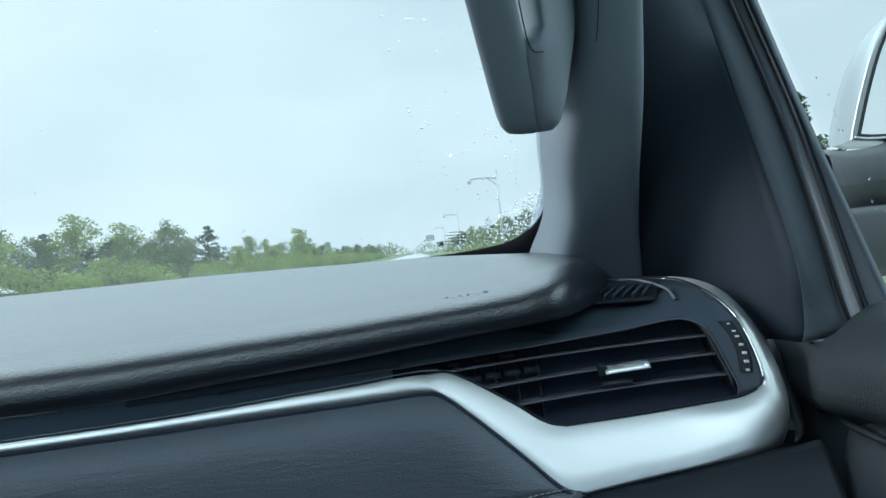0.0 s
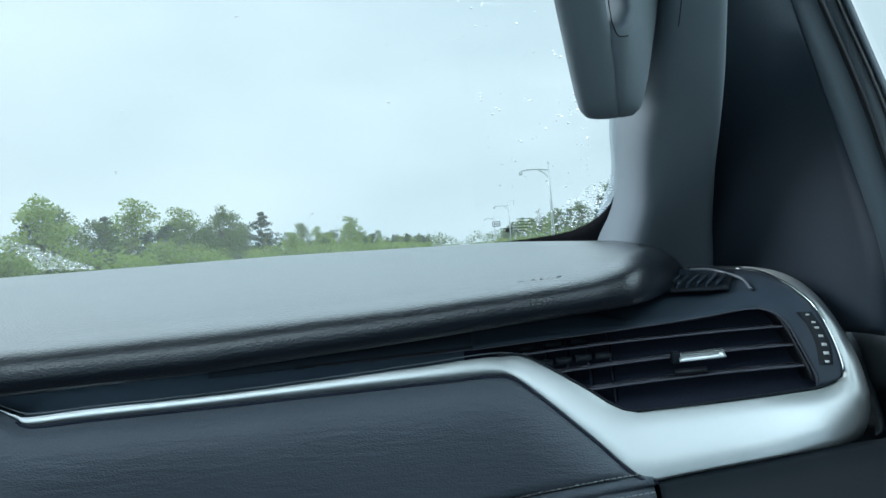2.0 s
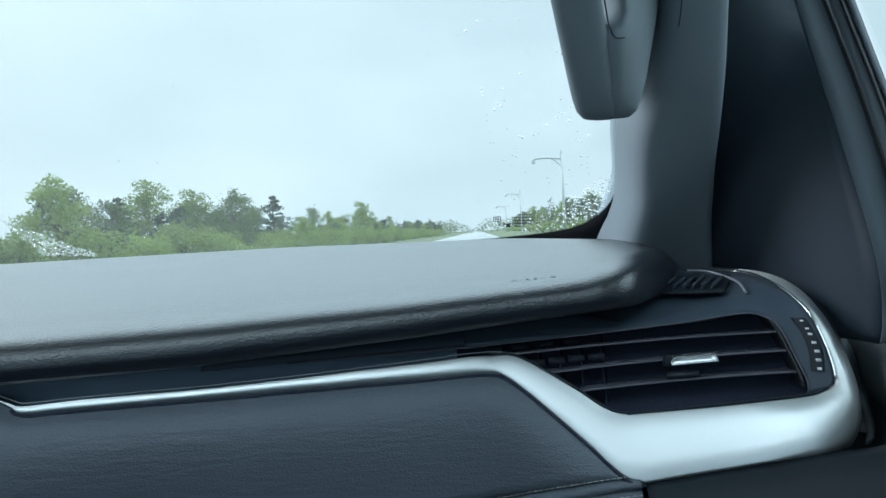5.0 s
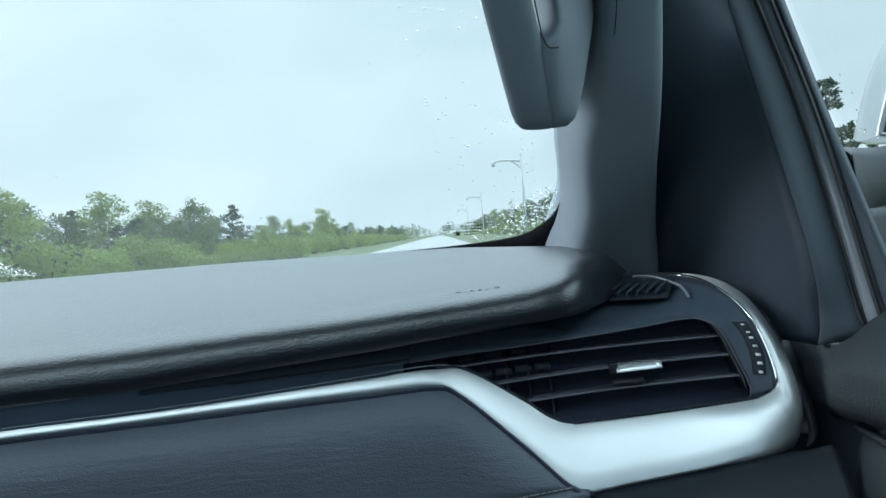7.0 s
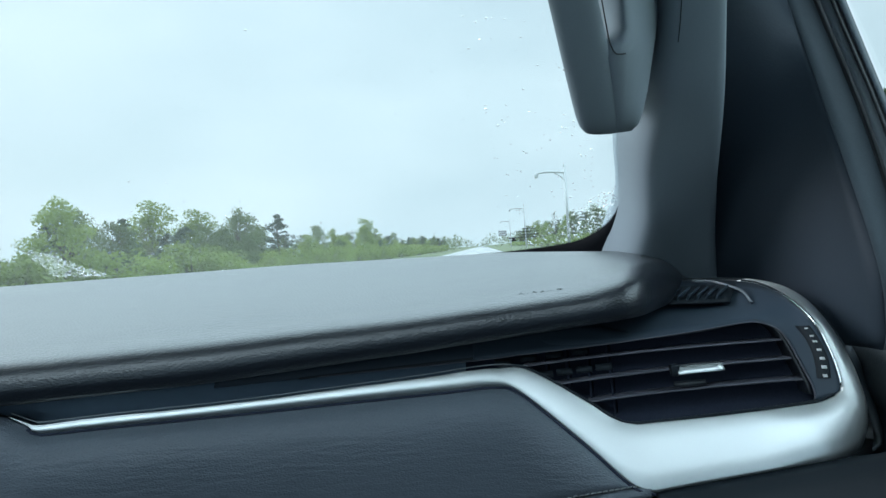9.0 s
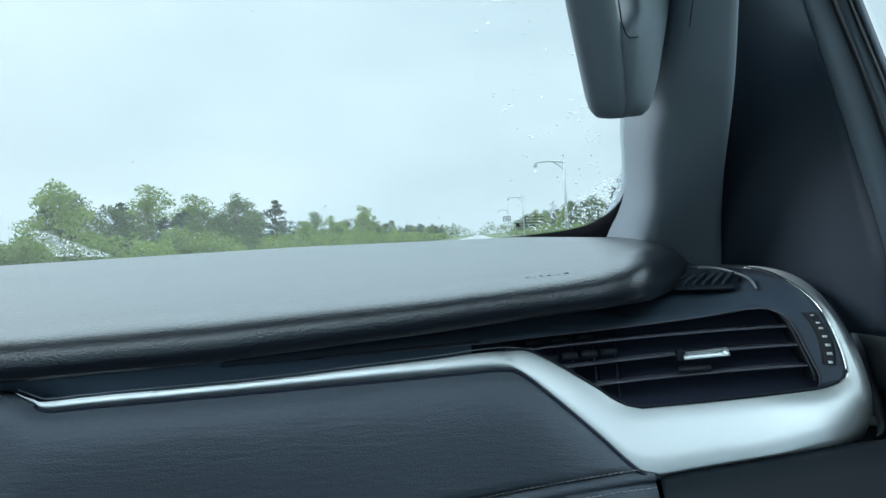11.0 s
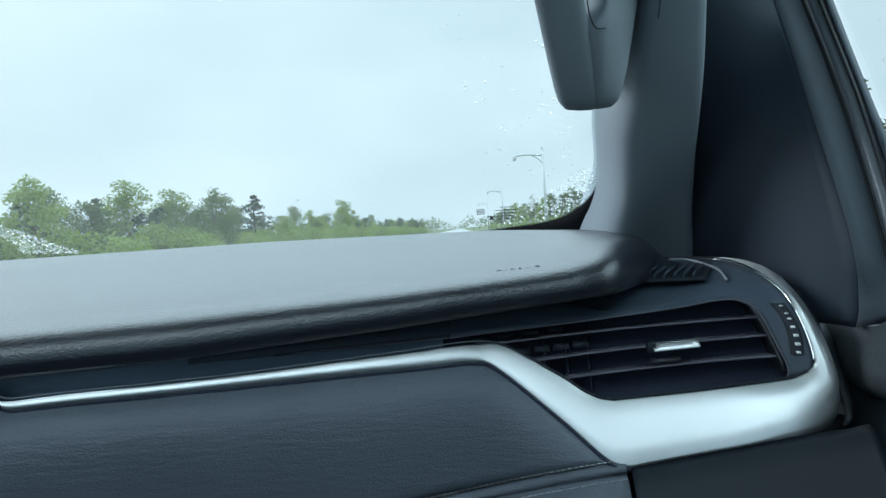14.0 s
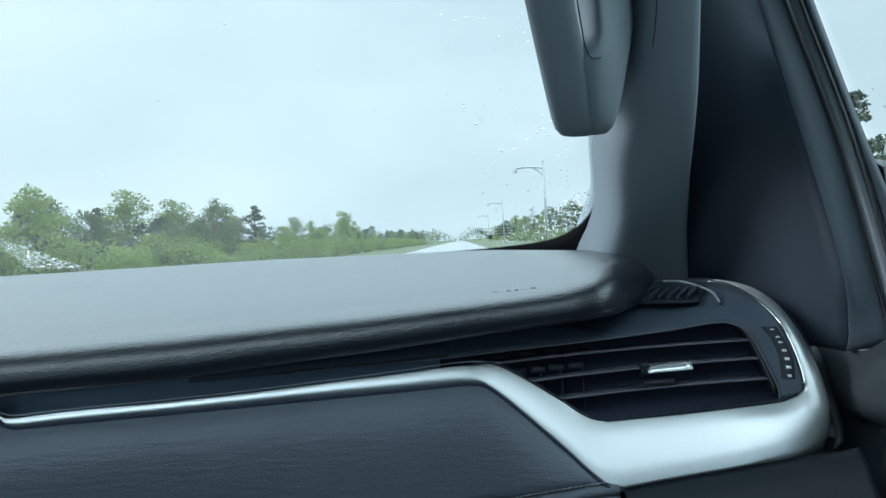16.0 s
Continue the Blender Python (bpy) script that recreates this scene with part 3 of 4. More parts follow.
for dz, off in ((-0.0005, 0.006), (-0.001, 0.0), (-0.004, -0.0025), (-0.0075, 0.0), (-0.0095, 0.004), (-0.012, 0.0), (-0.016, -0.005), (-0.03, -0.012), (-0.06, -0.022), (-0.11, -0.03), (-0.2, -0.02), (-0.4, 0.05)):
    roll_rows.append([under(x, dz, off) for x in np.linspace(-1.1, 0.104, 90)])
bolster = part("glovebox_bolster", loft(roll_rows), LEATHER, dash, "rolled leather edge under the lid", thick=0.002)


def stitches(x0, x1, dz, off, parent):
    bm = bmesh.new()
    x = x0
    while x < x1:
        a, b = under(x, dz, off), under(x + 0.0042, dz + 0.0003, off)
        tube([a, between(a, b, 0.5, 0.0003), b], 0.0006, 5, bm=bm)
        x += 0.0054
    return part("stitching", bm, THREAD, parent, "row of grey thread stitches", "stuff")


stitches(-0.5, 0.092, 0.0025, -0.0022, lid)
stitches(-0.5, 0.1, -0.0125, -0.0025, bolster)

# lower panel under the silver trim
lp_rows = []
for f in np.linspace(0, 1, 10):
    row = []
    for x, z in curve([(p[0], p[1]) for p in Z_STRIP_LOW if 0.1 < p[0] < 0.28] + [(0.289, 1.3065), (0.296, 1.309), (0.303, 1.311)], 40):
        row.append(front(x, z - 0.002 - 0.3 * f * f, -0.002 - 0.03 * f + (0.006 if f == 0 else 0)))
    lp_rows.append(row)
part("lower_panel", loft(lp_rows), BLACK, dash, "charcoal lower dash panel", thick=0.002)
# carcass of the dashboard, out of sight behind its skins
part("carcass", box((-1.15, 0.90, 0.35), (0.30, 1.22, 1.36), 0.01), BLACK, dash)

# embossed airbag lettering
txt = bpy.data.curves.new("airbag_lettering", "FONT")
txt.body, txt.size, txt.extrude, txt.align_x, txt.space_character = "AIRBAG", 0.0075, 0.0003, "LEFT", 1.5
tob = new("airbag_lettering_source", txt)
bpy.context.view_layer.update()
tme = bpy.data.meshes.new_from_object(tob.evaluated_get(bpy.context.evaluated_depsgraph_get()))
bpy.data.objects.remove(tob)
tme.transform(Matrix.Diagonal((1.25, 1, 1, 1)))
tme.materials.append(PAD)
ridges = {}
for v in tme.vertices:   # lay the letters on the pad's curve
    px, py = -0.001 + v.co.x, 0.746 + v.co.y - 0.1 * v.co.x
    if round(px, 3) not in ridges:
        ridges[round(px, 3)] = [p for p in curve(pad_section(round(px, 3)), 60) if p[2] > 1.43]
    ridge = ridges[round(px, 3)]
    v.co = (px, py, float(np.interp(py, [p[1] for p in ridge], [p[2] for p in ridge])) + 0.0016 + v.co.z)
letters = new("airbag_lettering", tme)
letters.parent = top_pad

# ---- windscreen ----
screen = tagged(part("window_1", loft([[on_glass(x, z) for x in list(np.linspace(-1.02, -0.84, 10)) + list(np.linspace(-0.8, -0.02, 24)) + list(np.linspace(0.0, 0.15, 16))] for z in np.linspace(1.44, 1.98, 28)]), GLASS), "rain-spotted curved car windscreen", "windscreen", "", "structure")
screen.visible_shadow = False
FRIT_IN = ((0.149, 1.60), (0.142, 1.558), (0.137, 1.543), (0.129, 1.527), (0.115, 1.513), (0.096, 1.5025), (0.068, 1.4965), (0.02, 1.4925), (-0.07, 1.489), (-0.26, 1.487), (-0.6, 1.486), (-0.99, 1.487))
FRIT_OUT = ((0.15, 1.60), (0.15, 1.56), (0.15, 1.53), (0.148, 1.50), (0.14, 1.455), (0.11, 1.445), (0.07, 1.443), (0.02, 1.442), (-0.07, 1.442), (-0.26, 1.442), (-0.6, 1.442), (-1.02, 1.442))
fi, fo = curve(FRIT_IN, 120), curve(FRIT_OUT, 120)
part("frit_band", loft([[on_glass(a[0] + (b[0] - a[0]) * f, a[1] + (b[1] - a[1]) * f, -0.003) for a, b in zip(fi, fo)] for f in (0, 0.3, 0.65, 1.0)]), FRIT, screen, "black printed edge band", thick=0.001)
# toothed edge of the band
bm = bmesh.new()
teeth = curve(FRIT_IN[2:10], 150)
for i in range(148):
    a, b = teeth[i], teeth[i + 1]
    nx, nz = -(b[1] - a[1]), (b[0] - a[0])
    s = math.hypot(nx, nz)
    nx, nz = nx / s, nz / s
    if nz < 0 or nx > 0:
        nx, nz = -abs(nx), abs(nz)
    q = [(a[0], a[1]), (a[0] + 0.5 * (b[0] - a[0]), a[1] + 0.5 * (b[1] - a[1]))]
    v = [bm.verts.new(on_glass(x, z, -0.0035)) for x, z in (*q, (q[1][0] + nx * 0.0015, q[1][1] + nz * 0.0015), (q[0][0] + nx * 0.0015, q[0][1] + nz * 0.0015))]
    bm.faces.new(v)
part("frit_teeth", bm, FRIT, screen, "fine toothed edge of the band", "stuff", smooth=False)


def glass_patch(x0, z0, x1, z1, skew=0.0, off=-0.004, bm=None):
    bm = bm or bmesh.new()
    v = [bm.verts.new(on_glass(x, z, off)) for x, z in ((x0, z0), (x1, z0 + skew), (x1, z1 + skew), (x0, z1))]
    bm.faces.new(v)
    return bm


# maker's marks near the lower corner: a framed badge and rows of small print as bars
bm = glass_patch(-0.0232, 1.5160, -0.0115, 1.5171)
glass_patch(-0.0232, 1.5224, -0.0115, 1.5235, bm=bm)
glass_patch(-0.0232, 1.5171, -0.0220, 1.5224, bm=bm)
glass_patch(-0.0127, 1.5171, -0.0115, 1.5224, bm=bm)
for k in range(3):
    glass_patch(-0.0206 + 0.0025 * k, 1.5182, -0.0190 + 0.0025 * k, 1.5213, bm=bm)
part("glass_badge", bm, PRINT, screen, "small framed black badge print", smooth=False)
bm = glass_patch(-0.008, 1.5108, 0.003, 1.5122)
glass_patch(-0.005, 1.5068, 0.0025, 1.5085, bm=bm)
glass_patch(-0.0035, 1.5085, 0.001, 1.5108, bm=bm)
part("glass_mark", bm, PRINT, screen, "small black mark", smooth=False)
for k, (x0, x1) in enumerate(((0.012, 0.032), (0.005, 0.037), (0.009, 0.036), (0.004, 0.033), (0.008, 0.024))):
    z = 1.5245 - k * 0.0042 - 0.0006
    part("print_bar", glass_patch(x0, z, x1, z + 0.0009, -0.001), PRINT, screen, smooth=False)

# raindrops on the outside of the glass
rng = random.Random(7)


def drops(spots, name, label):
    verts, faces = [], []
    for x, z, r in spots:
        c = Vector(on_glass(x, z, 0.0006))
        u = (Vector(on_glass(x + 0.002, z)) - Vector(on_glass(x - 0.002, z))).normalized()
        w = (Vector(on_glass(x, z + 0.002)) - Vector(on_glass(x, z - 0.002))).normalized()
        nrm = u.cross(w).normalized()
        if nrm.y < 0:
            nrm = -nrm
        base = len(verts)
        sx, sz, tilt = rng.uniform(0.9, 1.9), rng.uniform(0.5, 0.9), rng.uniform(-0.35, 0.15)
        u2, w2 = u * math.cos(tilt) + w * math.sin(tilt), w * math.cos(tilt) - u * math.sin(tilt)
        for ring, (rr, hh) in enumerate(((1.0, 0.0), (0.8, 0.34), (0.42, 0.56))):
            for k in range(8):
                a = k * math.tau / 8
                wob = 1 + 0.12 * math.sin(3 * a + x * 900)
                verts.append(tuple(c + u2 * (r * sx * rr * math.cos(a) * wob) + w2 * (r * sz * rr * math.sin(a) * wob) + nrm * r * hh))
        verts.append(tuple(c + nrm * r * 0.62))
        verts.append(tuple(c))
        for ring in range(2):
            for k in range(8):
                faces.append((base + ring * 8 + k, base + ring * 8 + (k + 1) % 8, base + ring * 8 + 8 + (k + 1) % 8, base + ring * 8 + 8 + k))
        for k in range(8):
            faces.append((base + 16 + k, base + 16 + (k + 1) % 8, base + 24))
            faces.append((base + (k + 1) % 8, base + k, base + 25))
    me = bpy.data.meshes.new(name)
    me.from_pydata(verts, [], faces)
    me.materials.append(WATER)
    me.polygons.foreach_set("use_smooth", [True] * len(me.polygons))
    ob = tagged(new(name, me), label, "raindrops", "", "stuff")
    ob.visible_shadow = False
    return ob


spots = []
for _ in range(130):     # fine drops low on the glass
    spots.append((rng.uniform(-0.62, 0.02), rng.uniform(1.495, 1.56), rng.uniform(0.0005, 0.0011)))
for _ in range(85):     # a thin scatter over the wiped glass
    spots.append((rng.uniform(-0.62, 0.02), rng.uniform(1.56, 1.86), rng.uniform(0.0007, 0.0014)))
for _ in range(130):     # left by the wiper's edge
    z = rng.uniform(1.56, 1.82)
    spots.append((0.10 - rng.random() ** 1.6 * 0.13 + (1.65 - z) * 0.1, z, rng.uniform(0.0008, 0.0018)))
drops(spots, "raindrops", "scattered clear raindrops on the windscreen")
spots = []
while len(spots) < 330:  # dense drops beyond the wiper's reach in the corner
    x, z = rng.uniform(-0.005, 0.134), rng.uniform(1.494, 1.565)
    edge = float(np.interp(x, [p[0] for p in FRIT_IN][::-1], [p[1] for p in FRIT_IN][::-1]))
    if z > edge + 0.002 and z < 1.50 + 0.07 * ((x + 0.01) / 0.14) ** 1.2 and rng.random() < 0.25 + 6 * max(x, 0):
        spots.append((x, z, rng.uniform(0.0007, 0.0021)))
drops(spots, "raindrop_cluster", "dense raindrops in the windscreen's unwiped corner")
spots = []
for _ in range(480):  # unwiped wedge beside the far wiper
    f, g = rng.random(), rng.random()
    if f + g > 1:
        f, g = 1 - f, 1 - g
    spots.append((-0.79 + 0.104 * f + 0.02 * g, 1.563 - 0.064 * f - 0.058 * g, rng.uniform(0.0006, 0.0013)))
drops(spots, "raindrop_wedge", "wedge of dense raindrops low on the windscreen")

# ---- front pillar and grab handle ----
W_EDGE = ((0.119, 1.058, 1.44), (0.119, 1.056, 1.485), (0.129, 1.018, 1.524), (0.1345, 0.985, 1.545), (0.136, 0.957, 1.566), (0.131, 0.912, 1.618), (0.137, 0.868, 1.66), (0.15, 0.79, 1.74), (0.14, 0.68, 1.86), (0.125, 0.58, 1.95))
C_EDGE = ((0.2682, 1.0, 1.3659), (0.2554, 0.962, 1.4464), (0.2462, 0.93, 1.5), (0.2414, 0.906, 1.541), (0.2368, 0.882, 1.581), (0.2314, 0.848, 1.64), (0.221, 0.79, 1.73), (0.2, 0.68, 1.86), (0.18, 0.58, 1.95))
we, ce = curve(W_EDGE, 60), curve(C_EDGE, 60)
HIGH = ((0.0, 0.03), (0.0, 0.003), (0.012, -0.01), (0.035, -0.028), (0.065, -0.046), (0.1, -0.061), (0.145, -0.0725), (0.2, -0.079), (0.27, -0.0815), (0.4, -0.0825), (0.58, -0.083), (0.74, -0.083), (0.815, -0.0815), (0.86, -0.076), (0.885, -0.062), (0.9, -0.03), (1.0, 0.02))
LOW = ((0.0, 0.03), (0.0, 0.003), (0.012, -0.01), (0.035, -0.028), (0.065, -0.046), (0.1, -0.06), (0.145, -0.07), (0.2, -0.0735), (0.27, -0.069), (0.4, -0.053), (0.58, -0.032), (0.76, -0.016), (0.85, -0.010), (0.91, -0.006), (0.93, -0.003), (0.945, 0.001), (1.0, 0.006))
rows = []
for (f1, o1), (f0, o0) in zip(HIGH, LOW):   # flat-faced above, turning away to the door below
    row = []
    for a, b in zip(we, ce):
        u = min(max((a[2] - 1.50) / 0.2, 0), 1)
        u = u * u * (3 - 2 * u)
        f, out = f0 + (f1 - f0) * u, o0 + (o1 - o0) * u
        row.append((a[0] + (b[0] - a[0]) * f, a[1] + (b[1] - a[1]) * f + out, a[2] + (b[2] - a[2]) * f + 0.4 * out))
    rows.append(row)
rows_pillar = rows
pillar = tagged(part("pillar_trim", loft(rows), PILLAR, thick=0.002), "grey textured plastic front pillar trim", "pillar", "", "structure")
# black rubber channel between pillar and door frame
L2 = ((0.318, 0.69, 1.384), (0.315, 0.674, 1.407), (0.31, 0.674, 1.471), (0.31, 0.767, 1.63), (0.31, 0.837, 1.744), (0.30, 0.90, 1.86), (0.29, 0.93, 1.95))
l2 = curve(L2, 60)
chan = [[between(a, b, f, 0.0) for a, b in zip(ce, l2)] for f in (0.0, 0.04, 0.3, 0.6, 0.9, 1.0)]
chan[0] = [(p[0] - 0.022, p[1] + 0.014, p[2]) for p in chan[0]]
for r, off in ((1, 0.006), (2, 0.008), (3, 0.008), (4, 0.006)):
    chan[r] = [(p[0] + off * 0.9, p[1] + off * 0.3, p[2]) for p in chan[r]]
tagged(part("door_seal_channel", loft(chan), CHANNEL, thick=0.002), "black rubber-lined channel between pillar and door", "door seal", "", "structure")

handle = thing("grab_handle", "grey moulded grab handle fixed to the front pillar", "grab handle", at=(0.1, 0.76, 1.62))
# sections across the grip, climbing along the pillar; z up along it, x across, y into it
def handle_section(s, left, right, near, far, m, n=28, power=3.6, sweep=0.0):
    out = []
    for k in range(n + 1):
        a = k * math.tau / n
        c, v = math.cos(a), math.sin(a)
        w = (left + right) / 2 + abs(c) ** (2 / power) * math.copysign((right - left) / 2, c)
        d = (near + far) / 2 + abs(v) ** (2 / power) * math.copysign((far - near) / 2, v)
        d += sweep * (w - 0.035 + math.sqrt((w - 0.035) ** 2 + 0.0001))
        out.append(tuple(m @ Vector((w, d, s))))
    return out


stand = Matrix.Translation((0.0905, 0.675, 1.590)) @ Matrix(((0.93, 0, -0.18, 0), (0.14, 1, -0.68, 0), (0, 0.45, 0.75, 0), (0, 0, 0, 1)))
climb = ((0.0, -0.004, 0.006, 0.022, 0.036), (0.0008, -0.014, 0.011, 0.013, 0.04), (0.004, -0.021, 0.015, 0.006, 0.042), (0.010, -0.0245, 0.0165, 0.0025, 0.042), (0.02, -0.0258, 0.0172, 0.001, 0.042), (0.045, -0.0265, 0.0172, 0.0, 0.042), (0.08, -0.027, 0.0168, 0.0, 0.042), (0.125, -0.0275, 0.0155, 0.0, 0.042), (0.2, -0.028, 0.0145, 0.0, 0.04), (0.33, -0.029, 0.0145, 0.0, 0.04))
part("grip", loft([handle_section(*c, stand, n=60) for c in climb]), PILLAR, handle)
base = ((0.0, 0.004, 0.016, 0.024, 0.25), (0.0008, 0.004, 0.022, 0.013, 0.25), (0.004, 0.004, 0.03, 0.005, 0.25), (0.010, 0.004, 0.038, 0.0005, 0.25), (0.02, 0.004, 0.046, -0.0015, 0.25), (0.035, 0.004, 0.058, -0.0028, 0.25), (0.08, 0.004, 0.09, -0.0028, 0.25), (0.087, 0.010, 0.094, -0.0028, 0.25), (0.094, 0.021, 0.099, -0.0028, 0.25), (0.104, 0.028, 0.102, -0.0028, 0.25), (0.13, 0.0305, 0.103, -0.0028, 0.25), (0.33, 0.032, 0.104, -0.0028, 0.25))
part("handle_base", loft([handle_section(*c, stand, n=120, power=6.0, sweep=1.1) for c in base]), PILLAR, handle, "grey base cover")
seamline = [stand @ Vector((w, d, s)) for w, s, d in curve(((0.0165, 0.3, 0.001), (0.0165, 0.12, 0.001), (0.0175, 0.094, -0.0005), (0.021, 0.0845, 0.001), (0.03, 0.0835, 0.0042)), 50)]
part("cover_joint", tube(seamline, 0.0006, 5), RUBBER, handle, "thin dark joint of the screw cover")
edge_line = [tuple(Vector(p) + Vector((0, -0.0012, 0))) for p in rows_pillar[8] if p[2] > 1.675]
part("cover_edge", tube(edge_line, 0.0005, 5), RUBBER, handle, "thin dark joint at the cover's far edge")

# ---- passenger door ----
door = thing("car_door", "charcoal car door with a rain-wet window", "car door", at=(0.4, 0.0, 0.9))
L3A = ((0.345, 0.649, 1.395), (0.34, 0.657, 1.42), (0.34, 0.737, 1.585), (0.34, 0.833, 1.733), (0.335, 0.906, 1.86), (0.33, 0.956, 1.95))
L3B = ((0.35, 0.626, 1.395), (0.345, 0.634, 1.424), (0.345, 0.711, 1.581), (0.345, 0.801, 1.723), (0.34, 0.874, 1.86), (0.335, 0.924, 1.95))
L3C = ((0.36, 0.592, 1.395), (0.355, 0.6, 1.427), (0.355, 0.703, 1.581), (0.355, 0.792, 1.725), (0.35, 0.865, 1.86), (0.345, 0.91, 1.95))
l3a, l3b, l3c = curve(L3A, 60), curve(L3B, 60), curve(L3C, 60)
frame_rows = [[between(a, b, f) for a, b in zip(l2, l3a)] for f in (0, 0.03, 0.15, 0.5, 0.85, 0.97, 1)]
frame_rows[0] = [(p[0] + 0.012, p[1] + 0.012, p[2]) for p in frame_rows[0]]
for r in (2, 3, 4):
    frame_rows[r] = [(p[0] - 0.004, p[1] - 0.002, p[2]) for p in frame_rows[r]]
frame_rows[-1] = [(p[0] + 0.010, p[1] + 0.006, p[2]) for p in frame_rows[-1]]
part("window_frame", loft(frame_rows), FRAME, door, "charcoal plastic window frame", thick=0.002)
strip = [[(a[0] + dx, a[1] + dy, a[2]) for a in (tuple(between(p, q, f)) for p, q in zip(l3a, l3b))] for f, dx, dy in ((0.12, 0.012, 0.004), (0.2, 0.002, 0.0), (0.35, -0.002, -0.002), (0.6, -0.002, -0.002), (0.8, 0.002, 0.0), (0.9, 0.012, 0.004))]
part("inner_seal", loft(strip), SEAL, door, "grey flocked window seal", thick=0.001)
strip = [[(a[0] + dx, a[1] + dy, a[2]) for a in (tuple(between(p, q, f)) for p, q in zip(l3b, l3c))] for f, dx, dy in ((-0.05, 0.014, 0.006), (0.1, 0.003, 0.0), (0.35, -0.001, -0.001), (0.6, -0.001, 0.0), (0.9, -0.003, 0.003), (1.0, 0.003, 0.012))]
part("outer_seal", loft(strip), FRAME, door, "dark window channel", thick=0.001)
for line in (l3a, l3b):
    part("seal_groove", tube([(p[0] - 0.001, p[1] - 0.001, p[2]) for p in line], 0.0022, 6), RUBBER, door, "thin black groove beside the seal")
bm = loft([[(p[0] + 0.010, p[1] + 0.02, p[2]) for p in l3c], [(0.372, 0.4, 1.40 + 0.55 * i / 59) for i in range(60)], [(0.372, 0.3, 1.40 + 0.55 * i / 59) for i in range(60)]])
pane = part("window_pane", bm, SIDEGLASS, door, "wet side window glass")
pane.visible_shadow = False
# upper door roll and lower panel
cap_up = curve(((0.345, 0.84, 1.382), (0.335, 0.752, 1.385), (0.332, 0.69, 1.386), (0.333, 0.66, 1.392), (0.34, 0.633, 1.411), (0.347, 0.59, 1.425), (0.352, 0.45, 1.428), (0.352, -0.3, 1.428), (0.352, -1.0, 1.428)), 80)
cap_low = curve(((0.340, 0.84, 1.37), (0.330, 0.752, 1.372), (0.318, 0.68, 1.372), (0.309, 0.642, 1.375), (0.302, 0.612, 1.381), (0.299, 0.57, 1.387), (0.297, 0.45, 1.39), (0.297, -0.3, 1.39), (0.297, -1.0, 1.39)), 80)
roll = [cap_up, [between(a, b, 0.5, 0.004) for a, b in zip(cap_up, cap_low)], cap_low]
for dx, dz in ((-0.004, -0.008), (-0.005, -0.02), (-0.003, -0.034), (0.006, -0.044), (0.03, -0.05)):
    roll.append([(min(p[0] + dx * (1 if p[1] < 0.66 else 0.2), 0.345), p[1], p[2] + dz) for p in cap_low])
part("door_roll", loft(roll), ROLLED, door, "charcoal padded door top", thick=0.002)
low = []
for y, k in ((0.70, 0.0), (0.66, 0.5), (0.64, 0.8), (0.61, 1.0), (0.3, 1.1), (-0.3, 1.1), (-1.0, 1.1)):
    sec = curve(((0.36, 1.325), (0.352 - 0.018 * k, 1.322), (0.352 - 0.034 * k, 1.31), (0.352 - 0.04 * k, 1.25), (0.352 - 0.03 * k, 1.1), (0.352 - 0.02 * k, 0.8), (0.36, 0.45)), 30)
    low.append([(x, y, z - 0.02 * (1 - min(k, 1))) for x, z in sec])
part("door_panel", loft(low), DOORGREY, door, "charcoal door panel", thick=0.002)
part("door_skin", box((0.362, -1.0, 0.35), (0.45, 0.95, 1.395), 0.01), PAINT, door)
part("panel_edge", tube([(0.352, 0.70, 1.306), (0.335, 0.66, 1.317), (0.324, 0.625, 1.322), (0.319, 0.58, 1.324), (0.317, 0.3, 1.324)], 0.003, 8), ROLLED, door, "rounded edge of the door panel")
part("pull_recess", tube([(0.322, 0.60, 1.262), (0.316, 0.55, 1.255), (0.314, 0.45, 1.25)], 0.004, 6), BLACK, door, "dark pull recess edge")
part("door_edge", box((0.345, 0.62, 0.36), (0.361, 1.06, 1.384), 0.004), FRAME, door)
# drops on the side glass
bm = bmesh.new()
for _ in range(34):
    f = rng.random() ** 2.5
    p = l3c[int(2 + f * 50)]
    c = Vector((p[0] + 0.016, p[1] - 0.004 - rng.random() ** 2 * 0.025, p[2] + rng.uniform(-0.003, 0.003)))
    r = rng.uniform(0.0007, 0.0016)
    bmesh.ops.create_icosphere(bm, subdivisions=1, radius=r, matrix=Matrix.Translation(c) @ Matrix.Diagonal((0.5, 1, 1.1, 1)))
sd = tagged(part("side_raindrops", bm, WATER, None), "raindrops along the side window's edge", "raindrops", "", "stuff")
sd.visible_shadow = False

# ---- outside mirror ----
mirror = thing("side_mirror", "silver-painted outside mirror on a black foot", "side mirror", at=(0.62, 1.0, 1.5))


FACE = curve(((0.524, 1.588), (0.543, 1.65), (0.566, 1.71), (0.592, 1.746), (0.645, 1.766), (0.72, 1.773), (0.82, 1.765), (0.86, 1.73), (0.866, 1.66), (0.862, 1.605), (0.85, 1.589)), 50) + curve(((0.835, 1.585), (0.70, 1.582), (0.56, 1.584), (0.524, 1.588)), 24)
HULL = curve(((0.538, 1.588), (0.552, 1.64), (0.57, 1.69), (0.597, 1.737), (0.64, 1.769), (0.70, 1.784), (0.82, 1.778), (0.868, 1.74), (0.876, 1.66), (0.872, 1.605), (0.858, 1.586)), 50) + curve(((0.84, 1.581), (0.70, 1.577), (0.565, 1.581), (0.538, 1.588)), 24)


